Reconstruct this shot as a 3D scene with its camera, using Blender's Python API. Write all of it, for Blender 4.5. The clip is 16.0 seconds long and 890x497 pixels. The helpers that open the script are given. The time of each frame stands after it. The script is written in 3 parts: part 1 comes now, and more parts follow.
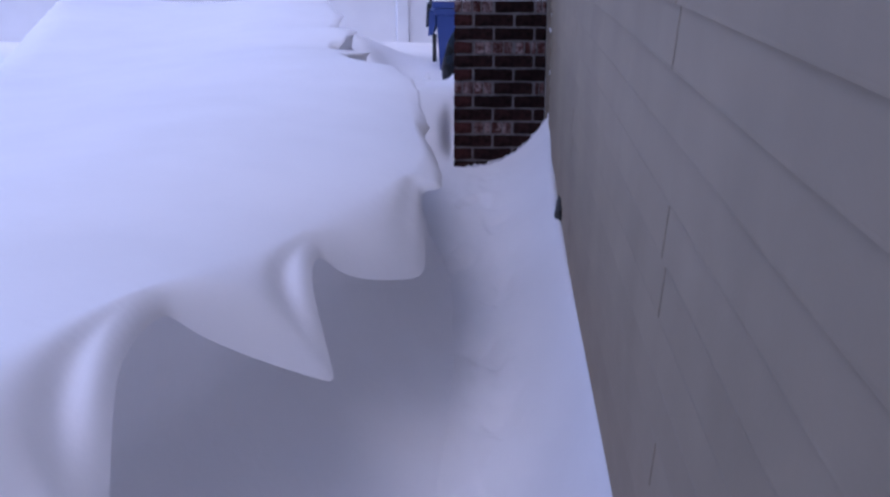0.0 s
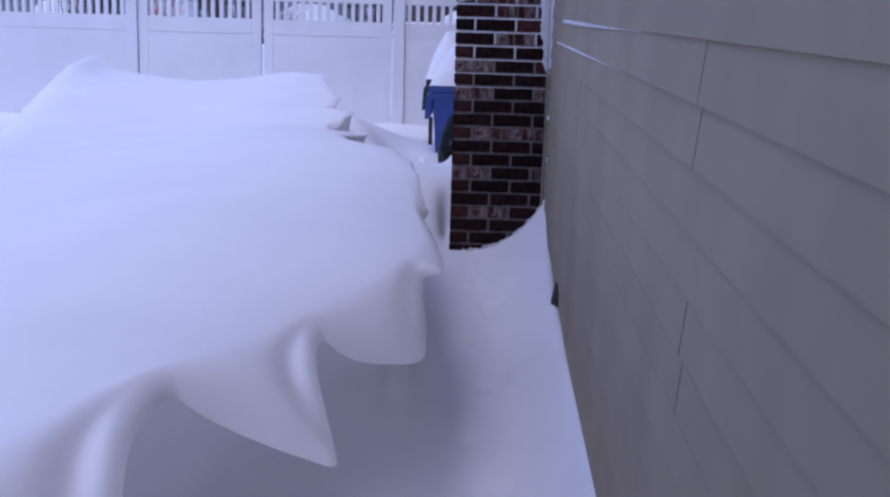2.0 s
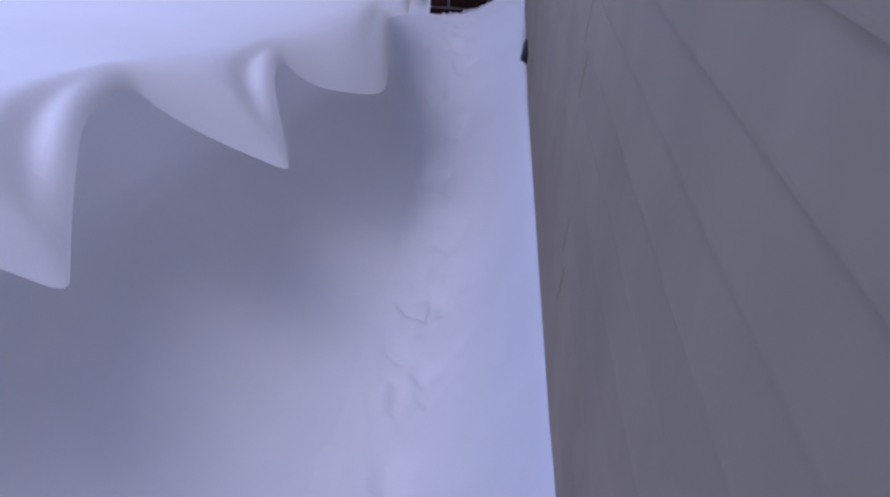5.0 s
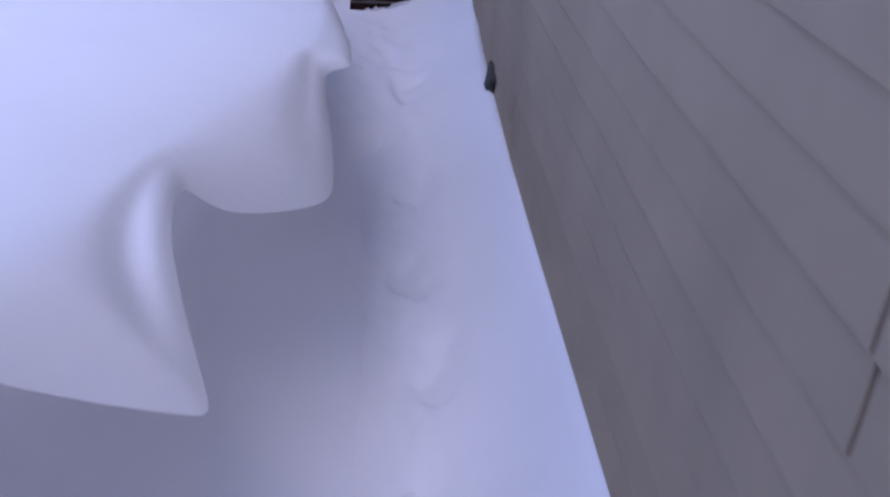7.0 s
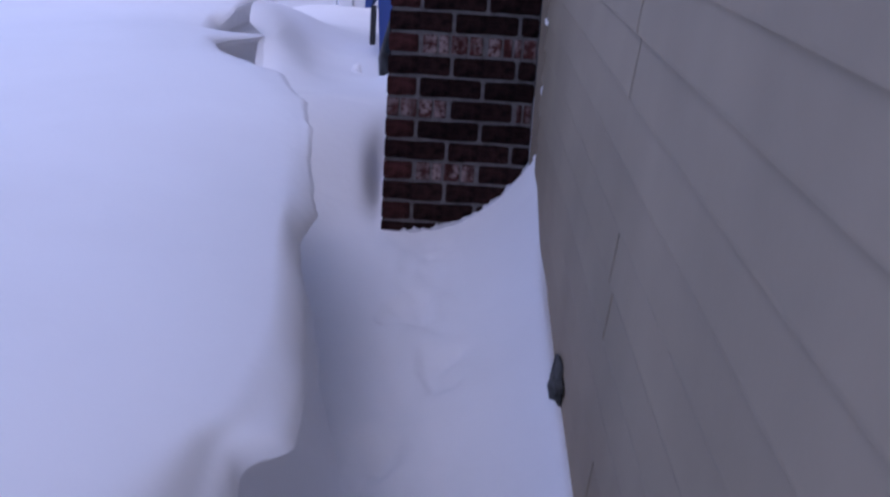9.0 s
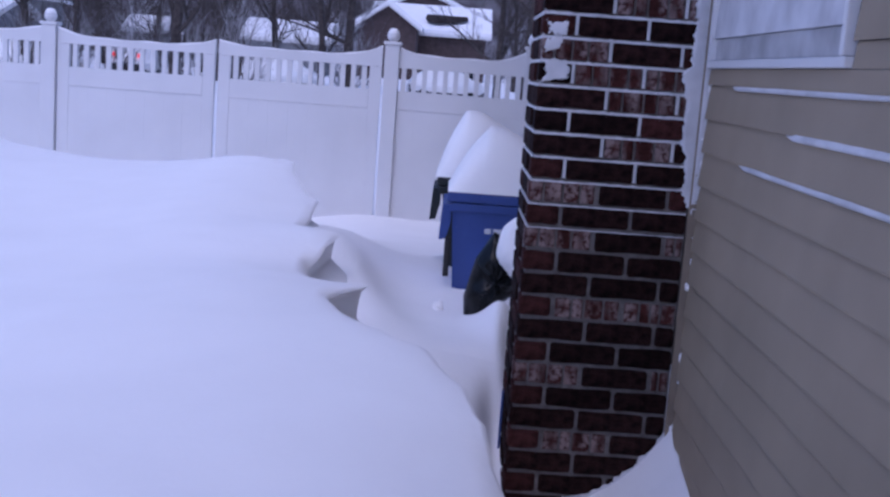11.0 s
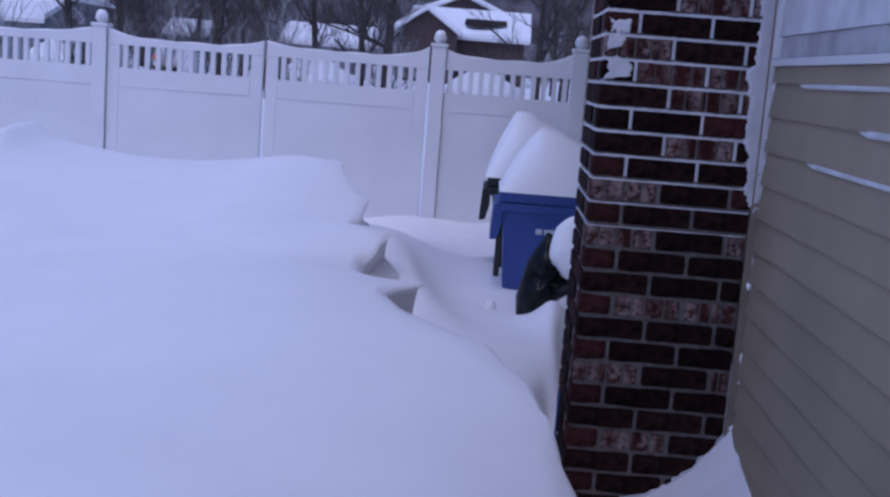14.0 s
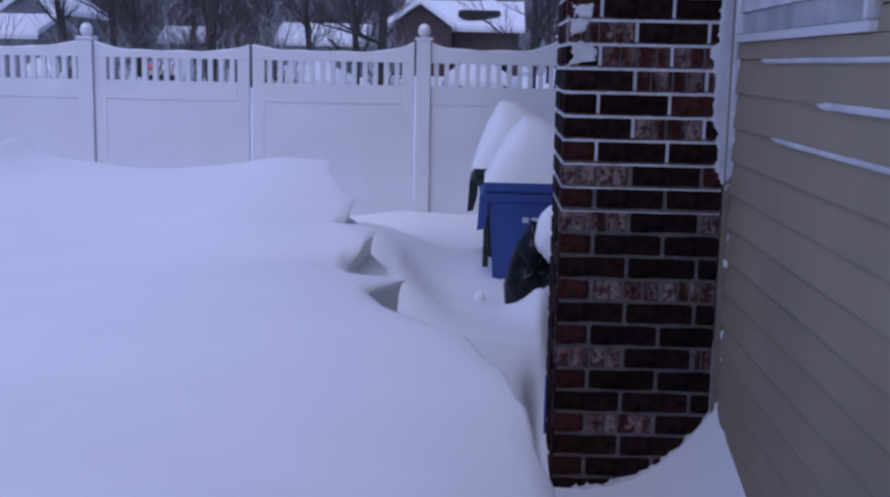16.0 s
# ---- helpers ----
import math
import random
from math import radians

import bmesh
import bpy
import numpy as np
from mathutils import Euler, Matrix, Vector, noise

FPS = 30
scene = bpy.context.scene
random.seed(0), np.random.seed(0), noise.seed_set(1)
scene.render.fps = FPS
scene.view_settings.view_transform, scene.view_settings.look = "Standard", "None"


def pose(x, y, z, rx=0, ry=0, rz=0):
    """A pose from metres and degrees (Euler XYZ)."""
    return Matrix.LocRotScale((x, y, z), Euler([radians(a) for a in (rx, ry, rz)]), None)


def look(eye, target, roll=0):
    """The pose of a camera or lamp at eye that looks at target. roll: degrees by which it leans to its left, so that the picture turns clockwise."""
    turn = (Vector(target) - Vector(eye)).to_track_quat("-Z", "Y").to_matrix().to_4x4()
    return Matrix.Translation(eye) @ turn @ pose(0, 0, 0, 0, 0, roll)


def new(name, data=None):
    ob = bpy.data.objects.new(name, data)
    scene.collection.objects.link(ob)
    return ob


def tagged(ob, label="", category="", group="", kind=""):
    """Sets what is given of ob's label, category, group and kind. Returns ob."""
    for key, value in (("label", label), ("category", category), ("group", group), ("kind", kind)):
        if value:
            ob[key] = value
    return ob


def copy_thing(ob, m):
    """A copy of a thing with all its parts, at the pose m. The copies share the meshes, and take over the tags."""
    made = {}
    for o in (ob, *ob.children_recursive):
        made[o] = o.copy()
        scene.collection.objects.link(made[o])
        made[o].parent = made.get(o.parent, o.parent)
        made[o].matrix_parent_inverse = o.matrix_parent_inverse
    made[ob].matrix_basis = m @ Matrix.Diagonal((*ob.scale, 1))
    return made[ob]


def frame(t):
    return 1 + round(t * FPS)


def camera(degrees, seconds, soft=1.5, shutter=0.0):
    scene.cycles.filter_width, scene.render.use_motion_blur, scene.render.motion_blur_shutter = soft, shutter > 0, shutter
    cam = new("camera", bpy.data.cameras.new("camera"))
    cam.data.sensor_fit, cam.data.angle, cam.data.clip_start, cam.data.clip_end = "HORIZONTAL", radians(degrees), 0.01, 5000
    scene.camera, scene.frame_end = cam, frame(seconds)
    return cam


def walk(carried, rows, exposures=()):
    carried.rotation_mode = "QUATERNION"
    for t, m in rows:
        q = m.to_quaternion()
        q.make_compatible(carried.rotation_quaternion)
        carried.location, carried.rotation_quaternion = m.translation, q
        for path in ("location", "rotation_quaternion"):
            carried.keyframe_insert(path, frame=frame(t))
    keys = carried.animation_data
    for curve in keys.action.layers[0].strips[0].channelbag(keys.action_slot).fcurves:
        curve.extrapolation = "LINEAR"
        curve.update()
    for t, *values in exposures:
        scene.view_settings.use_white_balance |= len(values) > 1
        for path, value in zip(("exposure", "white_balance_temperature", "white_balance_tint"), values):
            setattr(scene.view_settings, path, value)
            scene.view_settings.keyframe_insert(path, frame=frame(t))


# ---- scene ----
cam = camera(42.81, 16.0, soft=2.5, shutter=0.3)
PATH = [
    (0, (0.228, -5.757, 1.235), (0.137, -3.835, 0.687), 0.05),
    (0.5, (0.205, -5.765, 1.248), (0.094, -3.827, 0.766), 0.37),
    (1, (0.191, -5.780, 1.259), (0.120, -3.823, 0.855), 1.04),
    (1.5, (0.185, -5.786, 1.256), (0.123, -3.835, 0.817), 1.95),
    (2, (0.174, -5.765, 1.254), (0.108, -3.809, 0.842), 1.72),
    (2.3, (0.188, -5.808, 1.212), (0.160, -3.854, 0.787), 3.24),
    (2.5, (0.197, -5.836, 1.184), (0.184, -3.892, 0.712), 4.13),
    (2.7, (0.255, -5.907, 1.164), (0.205, -3.963, 0.696), 4.03),
    (2.8, (0.284, -5.942, 1.154), (0.177, -4.004, 0.672), 3.74),
    (3, (0.371, -6.032, 1.122), (0.252, -4.130, 0.515), 4.10),
    (3.2, (0.430, -6.111, 1.092), (0.279, -4.239, 0.407), 4.58),
    (5.3, (0.267, -5.896, 1.117), (0.248, -4.045, 0.359), 3.06),
    (5.5, (0.226, -5.813, 1.113), (0.221, -3.967, 0.343), 2.40),
    (6, (0.147, -5.481, 1.116), (0.153, -3.639, 0.337), 0.66),
    (6.5, (0.150, -5.227, 1.121), (0.384, -3.371, 0.415), 1.28),
    (7, (0.097, -4.818, 1.173), (0.230, -3.010, 0.327), 2.59),
    (7.3, (0.066, -4.678, 1.210), (0.202, -2.821, 0.480), 2.94),
    (7.5, (0.045, -4.585, 1.235), (0.125, -2.697, 0.578), 2.88),
    (7.8, (0.109, -4.377, 1.168), (0.028, -2.463, 0.595), 2.17),
    (8, (0.151, -4.239, 1.123), (0.067, -2.321, 0.563), 1.70),
    (8.2, (0.176, -4.109, 1.115), (0.056, -2.217, 0.480), 1.78),
    (8.5, (0.214, -3.915, 1.103), (-0.014, -2.036, 0.456), 1.84),
    (8.7, (0.221, -3.761, 1.115), (0.141, -1.847, 0.540), 3.06),
    (9, (0.232, -3.529, 1.134), (0.222, -1.628, 0.514), 3.57),
    (9.2, (0.183, -3.375, 1.190), (0.068, -1.459, 0.627), 4.98),
    (9.5, (0.110, -3.144, 1.275), (0.024, -1.202, 0.804), 7.33),
    (9.7, (0.027, -3.176, 1.295), (-0.003, -1.212, 0.923), 5.70),
    (10, (-0.097, -3.225, 1.325), (-0.099, -1.251, 0.999), 3.68),
    (12.5, (-0.276, -3.275, 1.282), (-0.272, -1.299, 0.976), 5.69),
    (13, (-0.281, -3.279, 1.286), (-0.297, -1.302, 0.985), 5.47),
    (13.5, (-0.291, -3.271, 1.283), (-0.317, -1.293, 0.986), 4.85),
    (14, (-0.303, -3.270, 1.285), (-0.363, -1.295, 0.975), 4.43),
    (14.5, (-0.314, -3.267, 1.272), (-0.416, -1.297, 0.945), 3.93),
    (15, (-0.298, -3.295, 1.284), (-0.350, -1.316, 1.004), 5.20),
    (15.5, (-0.244, -3.299, 1.287), (-0.349, -1.331, 0.947), 1.75),
    (16, (-0.213, -3.281, 1.293), (-0.285, -1.309, 0.970), 1.16),
]
walk(cam, [(t, look(e, g, r)) for t, e, g, r in PATH],
     exposures=[(t, e, 5040 if t < 9.2 else 5060 if t < 13.5 else 4960, 30 if t < 13.5 else 29) for t, e in ((0.0, -0.20), (1.5, -0.32), (3.0, -0.09), (5.5, -0.10), (7.0, 0.03), (7.6, -0.09), (8.0, -0.30), (8.5, -0.37), (9.0, -0.26), (9.5, -0.28), (10.0, -0.25), (12.5, -0.50), (13.2, -0.52), (14.0, -0.62), (16.0, -0.69))])

# ---- light: heavy overcast winter dusk ----
world = bpy.data.worlds.new("world")
scene.world = world
world.use_nodes = True
wn = world.node_tree.nodes
sky = wn.new("ShaderNodeTexSky")
sky.sky_type, sky.sun_disc = "NISHITA", False
sky.sun_elevation, sky.sun_rotation = radians(62), radians(200)
sky.dust_density, sky.air_density, sky.ozone_density = 3.0, 1.0, 1.5
world.node_tree.links.new(sky.outputs[0], wn["Background"].inputs[0])
wn["Background"].inputs[1].default_value = 0.165
sun = new("sun", bpy.data.lights.new("sun", "SUN"))
sun.data.energy, sun.data.angle, sun.data.color = 0.22, radians(60), (1.0, 0.97, 0.94)
sun.matrix_world = look((-0.6, -1.2, 9.0), (0, 0, 0))

# ---- materials ----
def mat(name, color, rough=0.6, metal=0.0, vary=0.15, scale=8.0, bump=0.0, bscale=60.0, rand=0.0, spec=0.5, color2=None, detail=5.0):
    m = bpy.data.materials.new(name)
    m.use_nodes = True
    nt = m.node_tree
    b = nt.nodes["Principled BSDF"]
    b.inputs["Roughness"].default_value, b.inputs["Metallic"].default_value = rough, metal
    b.inputs["Specular IOR Level"].default_value = spec
    co = nt.nodes.new("ShaderNodeTexCoord")
    n1 = nt.nodes.new("ShaderNodeTexNoise")
    n1.inputs["Scale"].default_value, n1.inputs["Detail"].default_value = scale, detail
    nt.links.new(co.outputs["Object"], n1.inputs["Vector"])
    mix = nt.nodes.new("ShaderNodeMix")
    mix.data_type = "RGBA"
    c2 = color2 or [c * (1 - 2 * vary) for c in color]
    c1 = color if color2 else [min(1, c * (1 + vary)) for c in color]
    mix.inputs[6].default_value, mix.inputs[7].default_value = (*c1, 1), (*c2, 1)
    ramp = nt.nodes.new("ShaderNodeMapRange")
    ramp.inputs[1].default_value, ramp.inputs[2].default_value = 0.35, 0.7
    nt.links.new(n1.outputs[0], ramp.inputs[0])
    nt.links.new(ramp.outputs[0], mix.inputs[0])
    out = mix.outputs[2]
    if rand:
        oi = nt.nodes.new("ShaderNodeObjectInfo")
        hsv = nt.nodes.new("ShaderNodeHueSaturation")
        mr = nt.nodes.new("ShaderNodeMapRange")
        mr.inputs[3].default_value, mr.inputs[4].default_value = 1 - rand, 1 + rand
        nt.links.new(oi.outputs["Random"], mr.inputs[0])
        nt.links.new(mr.outputs[0], hsv.inputs["Value"])
        nt.links.new(out, hsv.inputs["Color"])
        out = hsv.outputs[0]
    nt.links.new(out, b.inputs["Base Color"])
    if bump:
        n2 = nt.nodes.new("ShaderNodeTexNoise")
        n2.inputs["Scale"].default_value, n2.inputs["Detail"].default_value = bscale, 6
        nt.links.new(co.outputs["Object"], n2.inputs["Vector"])
        bp = nt.nodes.new("ShaderNodeBump")
        bp.inputs["Strength"].default_value, bp.inputs["Distance"].default_value = bump, 0.01
        nt.links.new(n2.outputs[0], bp.inputs["Height"])
        nt.links.new(bp.outputs[0], b.inputs["Normal"])
    return m


SNOW = mat("snow", (0.925, 0.92, 0.92), 0.75, vary=0.012, scale=2.5, bump=0.12, bscale=35, spec=0.2)
SIDING = mat("vinyl_siding", (0.338, 0.277, 0.198), 0.6, vary=0.05, scale=3.0, bump=0.06, bscale=140, rand=0.025, spec=0.2)
# near black, so open plank seams read as dark shadow lines
WALLCORE = mat("wall_core", (0.03, 0.027, 0.025), 0.9)
TAUPE = mat("taupe_vinyl_channel", (0.25, 0.205, 0.155), 0.6, vary=0.08, scale=10, bump=0.06, spec=0.2)
VINYL = mat("white_vinyl", (0.73, 0.725, 0.73), 0.45, vary=0.03, scale=2.0, bump=0.03)
BRICK = mat("dark_brick", (0.0185, 0.0078, 0.007), 0.9, vary=0.45, scale=38, bump=0.5, bscale=110, rand=0.4, spec=0.12)
BRICKRED = mat("red_brick", (0.052, 0.018, 0.016), 0.9, vary=0.3, scale=40, bump=0.5, bscale=110, rand=0.25, spec=0.12)
MORTAR = mat("mortar", (0.165, 0.148, 0.136), 0.95, vary=0.15, scale=40, bump=0.4, bscale=160)
BLUE = mat("blue_plastic", (0.04, 0.075, 0.27), 0.45, vary=0.08, scale=6, bump=0.05)
GREEN = mat("dark_green_plastic", (0.011, 0.016, 0.016), 0.45, vary=0.1)
BLACK = mat("black_plastic_film", (0.006, 0.007, 0.008), 0.2, vary=0.3, scale=10, spec=0.22)
RUBBER = mat("black_rubber", (0.02, 0.02, 0.02), 0.7)
PRINT = mat("pale_print", (0.55, 0.57, 0.62), 0.5)
FROSTBARK = mat("snowy_bark", (0.10, 0.09, 0.085), 0.9, scale=1.6, color2=(0.55, 0.55, 0.57), detail=9)
BARK = mat("bark", (0.060, 0.048, 0.043), 0.9, vary=0.3, scale=6)
DARKLUMP = mat("dark_lump", (0.06, 0.06, 0.055), 0.8, vary=0.4, scale=20, bump=0.4, bscale=50)
FARBRICK = mat("far_brick", (0.085, 0.06, 0.056), 0.9, vary=0.15, scale=3)
FARSIDING = mat("far_siding", (0.22, 0.225, 0.24), 0.8, vary=0.06, scale=1)
DARKWIN = mat("dark_window", (0.02, 0.022, 0.028), 0.15)
WOODS = mat("bare_woods", (0.055, 0.048, 0.05), 0.95, scale=0.35, color2=(0.19, 0.175, 0.185), detail=12)
# greyer than SNOW; for siding strips, brick crusts, joints and window snow
GREYSNOW = mat("grey_snow", (0.66, 0.66, 0.68), 0.7, vary=0.10, scale=9, bump=0.1, bscale=60, spec=0.2)
FROST = mat("frosted_pane", (0.42, 0.44, 0.48), 0.3, vary=0.08, scale=3)


def flecked(name):
    """Brick with upright stamped bars and pale lime flecks."""
    m = mat(name, (0.056, 0.0175, 0.015), 0.9, vary=0.3, scale=40, bump=0.5, bscale=110, rand=0.15, spec=0.12)
    nt = m.node_tree
    b = nt.nodes["Principled BSDF"]
    src = b.inputs["Base Color"].links[0].from_socket
    co = nt.nodes.new("ShaderNodeTexCoord")
    oi = nt.nodes.new("ShaderNodeObjectInfo")
    sc = nt.nodes.new("ShaderNodeMath")
    sc.operation = "MULTIPLY"
    sc.inputs[1].default_value = 37.0
    nt.links.new(oi.outputs["Random"], sc.inputs[0])
    mp = nt.nodes.new("ShaderNodeMapping")
    mp.inputs["Scale"].default_value = (24, 24, 9)
    nt.links.new(co.outputs["Object"], mp.inputs["Vector"])
    nt.links.new(sc.outputs[0], mp.inputs["Location"])
    wv = nt.nodes.new("ShaderNodeTexNoise")
    wv.inputs["Scale"].default_value, wv.inputs["Detail"].default_value = 1.0, 1.5
    nt.links.new(mp.outputs[0], wv.inputs["Vector"])
    ns = nt.nodes.new("ShaderNodeTexNoise")
    ns.inputs["Scale"].default_value, ns.inputs["Detail"].default_value = 55, 7
    nt.links.new(co.outputs["Object"], ns.inputs["Vector"])
    r1 = nt.nodes.new("ShaderNodeMapRange")
    r1.inputs[1].default_value, r1.inputs[2].default_value = 0.38, 0.54
    nt.links.new(ns.outputs[0], r1.inputs[0])
    r2 = nt.nodes.new("ShaderNodeMapRange")
    r2.inputs[1].default_value, r2.inputs[2].default_value = 0.38, 0.62
    nt.links.new(wv.outputs[0], r2.inputs[0])
    mu = nt.nodes.new("ShaderNodeMath")
    mu.operation = "MULTIPLY"
    nt.links.new(r1.outputs[0], mu.inputs[0])
    nt.links.new(r2.outputs[0], mu.inputs[1])
    mx = nt.nodes.new("ShaderNodeMix")
    mx.data_type = "RGBA"
    mx.inputs[7].default_value = (0.27, 0.20, 0.185, 1)
    nt.links.new(mu.outputs[0], mx.inputs[0])
    nt.links.new(src, mx.inputs[6])
    nt.links.new(mx.outputs[2], b.inputs["Base Color"])
    return m


FLECK = flecked("flecked_brick")


# ---- mesh helpers ----
def part(name, bm, material, parent=None, label="", smooth=False, loc=None):
    me = bpy.data.meshes.new(name)
    if smooth:
        for fc in bm.faces:
            fc.smooth = True
    bm.to_mesh(me)
    bm.free()
    if material:
        me.materials.append(material)
    ob = new(name, me)
    if loc:
        ob.location = loc
    if parent:
        ob.parent = parent
    if label:
        ob["label"] = label
    return ob


def thing(name, loc=(0, 0, 0)):
    ob = new(name)
    ob.location = loc
    ob.empty_display_size = 0.1
    return ob


def add_box(bm, lo, hi, bevel=0.0):
    r = bmesh.ops.create_cube(bm, size=1.0)
    for v in r["verts"]:
        v.co = Vector([lo[i] + (v.co[i] + 0.5) * (hi[i] - lo[i]) for i in range(3)])
    if bevel:
        es = list({e for v in r["verts"] for e in v.link_edges})
        bmesh.ops.bevel(bm, geom=es, offset=bevel, segments=2, affect="EDGES", profile=0.6)
    return bm


def box(lo, hi, bevel=0.0):
    return add_box(bmesh.new(), lo, hi, bevel)


def grid_mesh(name, pts, material, smooth=True):
    """Mesh of a sheet given as an array rows x columns x 3."""
    n, m = pts.shape[:2]
    idx = np.arange(n * m).reshape(n, m)
    f = np.stack([idx[:-1, :-1], idx[:-1, 1:], idx[1:, 1:], idx[1:, :-1]], -1).reshape(-1, 4)
    me = bpy.data.meshes.new(name)
    me.from_pydata(pts.reshape(-1, 3).tolist(), [], f.tolist())
    me.materials.append(material)
    me.polygons.foreach_set("use_smooth", [smooth] * len(me.polygons))
    return new(name, me)


def prism(outline, axis, a, b):
    """Solid from a closed 2D outline, drawn out along an axis from a to b."""
    bm = bmesh.new()
    def at(p, d):
        q = list(p)
        q.insert("xyz".index(axis), d)
        return q
    v0 = [bm.verts.new(at(p, a)) for p in outline]
    v1 = [bm.verts.new(at(p, b)) for p in outline]
    k = len(outline)
    bm.faces.new(v0)
    bm.faces.new(v1[::-1])
    for i in range(k):
        bm.faces.new((v0[i], v1[i], v1[(i + 1) % k], v0[(i + 1) % k]))
    bmesh.ops.recalc_face_normals(bm, faces=bm.faces)
    return bm


def sstep(t):
    t = np.clip(t, 0, 1)
    return t * t * (3 - 2 * t)


def wob(x, y, s, seed=0.0):
    """Smooth noise over arrays, about -1 to 1."""
    fl = np.array([noise.noise((float(a) / s + seed, float(b) / s - seed, seed)) for a, b in zip(np.ravel(x), np.ravel(y))])
    return fl.reshape(np.shape(x))


# ---- snow ----
WALL_X = 0.486
FENCE_Y = 5.87


def bank(y):
    """Height of the snow against the siding."""
    return np.interp(y, [-7, -4.5, -3.5, -2.0, -1.2, -0.6, -0.15, 0.0, 0.5], [0.10, 0.11, 0.085, 0.09, 0.12, 0.175, 0.25, 0.32, 0.40])


def low_snow(x, y):
    """The trodden trench along the house, the hollow round the bins and the garden under the drift."""
    base = np.interp(y, [-7, -4, -2.5, -1.2, -0.3, 0.1, 0.6, 1.3, 2.0, 5.8, 7.5, 18, 60, 90, 200],
                     [-0.40, -0.38, -0.25, -0.07, 0.02, 0.04, 0.19, 0.265, 0.28, 0.01, 0.0, -0.4, -0.3, 0.4, 1.0])
    power = np.interp(y, [-1.8, -0.3], [2.1, 3.0])
    bed = np.interp(y, [-7, -3.7, -2.9, -2.4, -1.7, -1.1], [0.10, 0.14, 0.21, 0.17, 0.09, 0.0])
    up = np.clip((x - bed) / (WALL_X - bed), 0, 1.0) ** power
    near = np.clip((0.6 - y) / 0.15, 0, 1)
    z = base + (bank(y) - base) * up * near
    roll = np.clip((WALL_X - x) / 0.045, 0, 3)
    z = z + near * (0.05 * roll * np.exp(1 - roll * 1.4) - 0.012 * np.exp(-roll ** 2)) * (1 - sstep((y + 0.9) / 0.6))
    dune = 0.19 * np.exp(-((x + 0.86) / 0.33) ** 2) * sstep((y - 0.9) / 1.0) * (1 - sstep((y - 2.4) / 2.6))
    dune = dune - 0.035 * np.exp(-((x + 0.42) / 0.2) ** 2 - ((y - 1.9) / 0.4) ** 2)
    dune = dune + (0.09 + 0.04 * np.sin(2.1 * x + 1.0) + 0.025 * np.sin(5.3 * x)) * np.exp(-((y - 5.9) / 0.6) ** 2)
    ridge = y - 3.0 - 1.1 * np.sin(1.3 * x + 0.4)
    dune = dune + 0.045 * np.exp(-(ridge / np.where(ridge < 0, 0.95, 0.5)) ** 2) * sstep((x + 1.4) / 0.5) * sstep((0.5 - x) / 0.4)
    dune = dune + 0.09 * np.exp(-((x + 0.50 + 0.22 * (y - 1.0)) / 0.14) ** 2) * sstep((y - 0.5) / 0.7) * (1 - sstep((y - 1.5) / 0.9))
    dune = dune + 0.13 * np.exp(-((x - 0.04) / 0.10) ** 2 - ((y - 1.15) / 0.32) ** 2)
    lift = sstep((y + 0.05 + 0.8 * np.clip(-x - 0.01, 0, 0.4)) / 0.9) * (1 - sstep((y - 0.6) / 1.2)) * sstep((0.07 - x) / 0.09) * (1 - sstep((-x - 0.9) / 0.5))
    shoulder = np.clip(0.35 - z, 0, 1) * lift
    shoulder = shoulder - 0.11 * np.exp(-((x + 0.02) / 0.045) ** 2 - ((y - 0.30) / 0.16) ** 2)
    return z + dune + shoulder


xs = np.concatenate([-np.geomspace(600, 3.2, 26), np.arange(-3.0, -0.6, 0.12), np.arange(-0.6, 0.56, 0.0125), np.array([0.7, 1, 1.5, 2, 3, 5, 9, 20, 60, 200, 600])])
ys = np.concatenate([-np.geomspace(300, 7.2, 14), np.arange(-7.0, 0.6, 0.0125), np.arange(0.6, 6.4, 0.05), np.geomspace(6.5, 900, 34)])
GX, GY = np.meshgrid(xs, ys)
GZ = low_snow(GX, GY)
inner = (GX > -0.6) & (GX < 0.56) & (GY > -7.0) & (GY < 0.6)
trod = np.zeros_like(GZ)
ix, iy = GX[inner], GY[inner]
path_x = np.interp(iy, [-7, -4.5, -3.7, -2.9, -2.0, -1.0], [0.0, 0.05, 0.13, 0.22, 0.20, 0.16])
lane = np.exp(-((ix - path_x) / 0.13) ** 2)
t1 = wob(ix, iy * 0.45, 0.13, 3.1)
t2 = wob(ix, iy * 0.4, 0.045, 8.7)
trod[inner] = lane * (0.016 * t1 + 0.009 * t2) + 0.004 * wob(ix, iy, 0.25, 5.0)
crumb = np.clip(wob(ix, iy * 0.5, 0.2, 23.0) + 0.15, 0, 1) * np.exp(-((ix - path_x) / 0.085) ** 2)
trod[inner] += crumb * (0.045 * np.abs(wob(ix, iy * 0.4, 0.05, 27.0)) + 0.014 * wob(ix, iy * 0.5, 0.025, 29.0) - 0.024)
for py, px, ry, rx, deep in ((-4.42, 0.035, 0.035, 0.05, 0.05), (-4.33, 0.10, 0.012, 0.035, 0.045), (-3.95, 0.075, 0.05, 0.018, 0.03), (-3.45, 0.17, 0.06, 0.02, 0.03), (-3.2, 0.13, 0.05, 0.03, 0.025)):
    trod[inner] -= deep * np.exp(-(((ix - px + 0.03 * t2) / rx) ** 2 + ((iy - py + 0.04 * t1) / ry) ** 2) ** 1.5)
sx, sy = 0.05 * wob(ix, iy, 0.11, 12.0), 0.07 * wob(ix, iy, 0.11, 17.0)
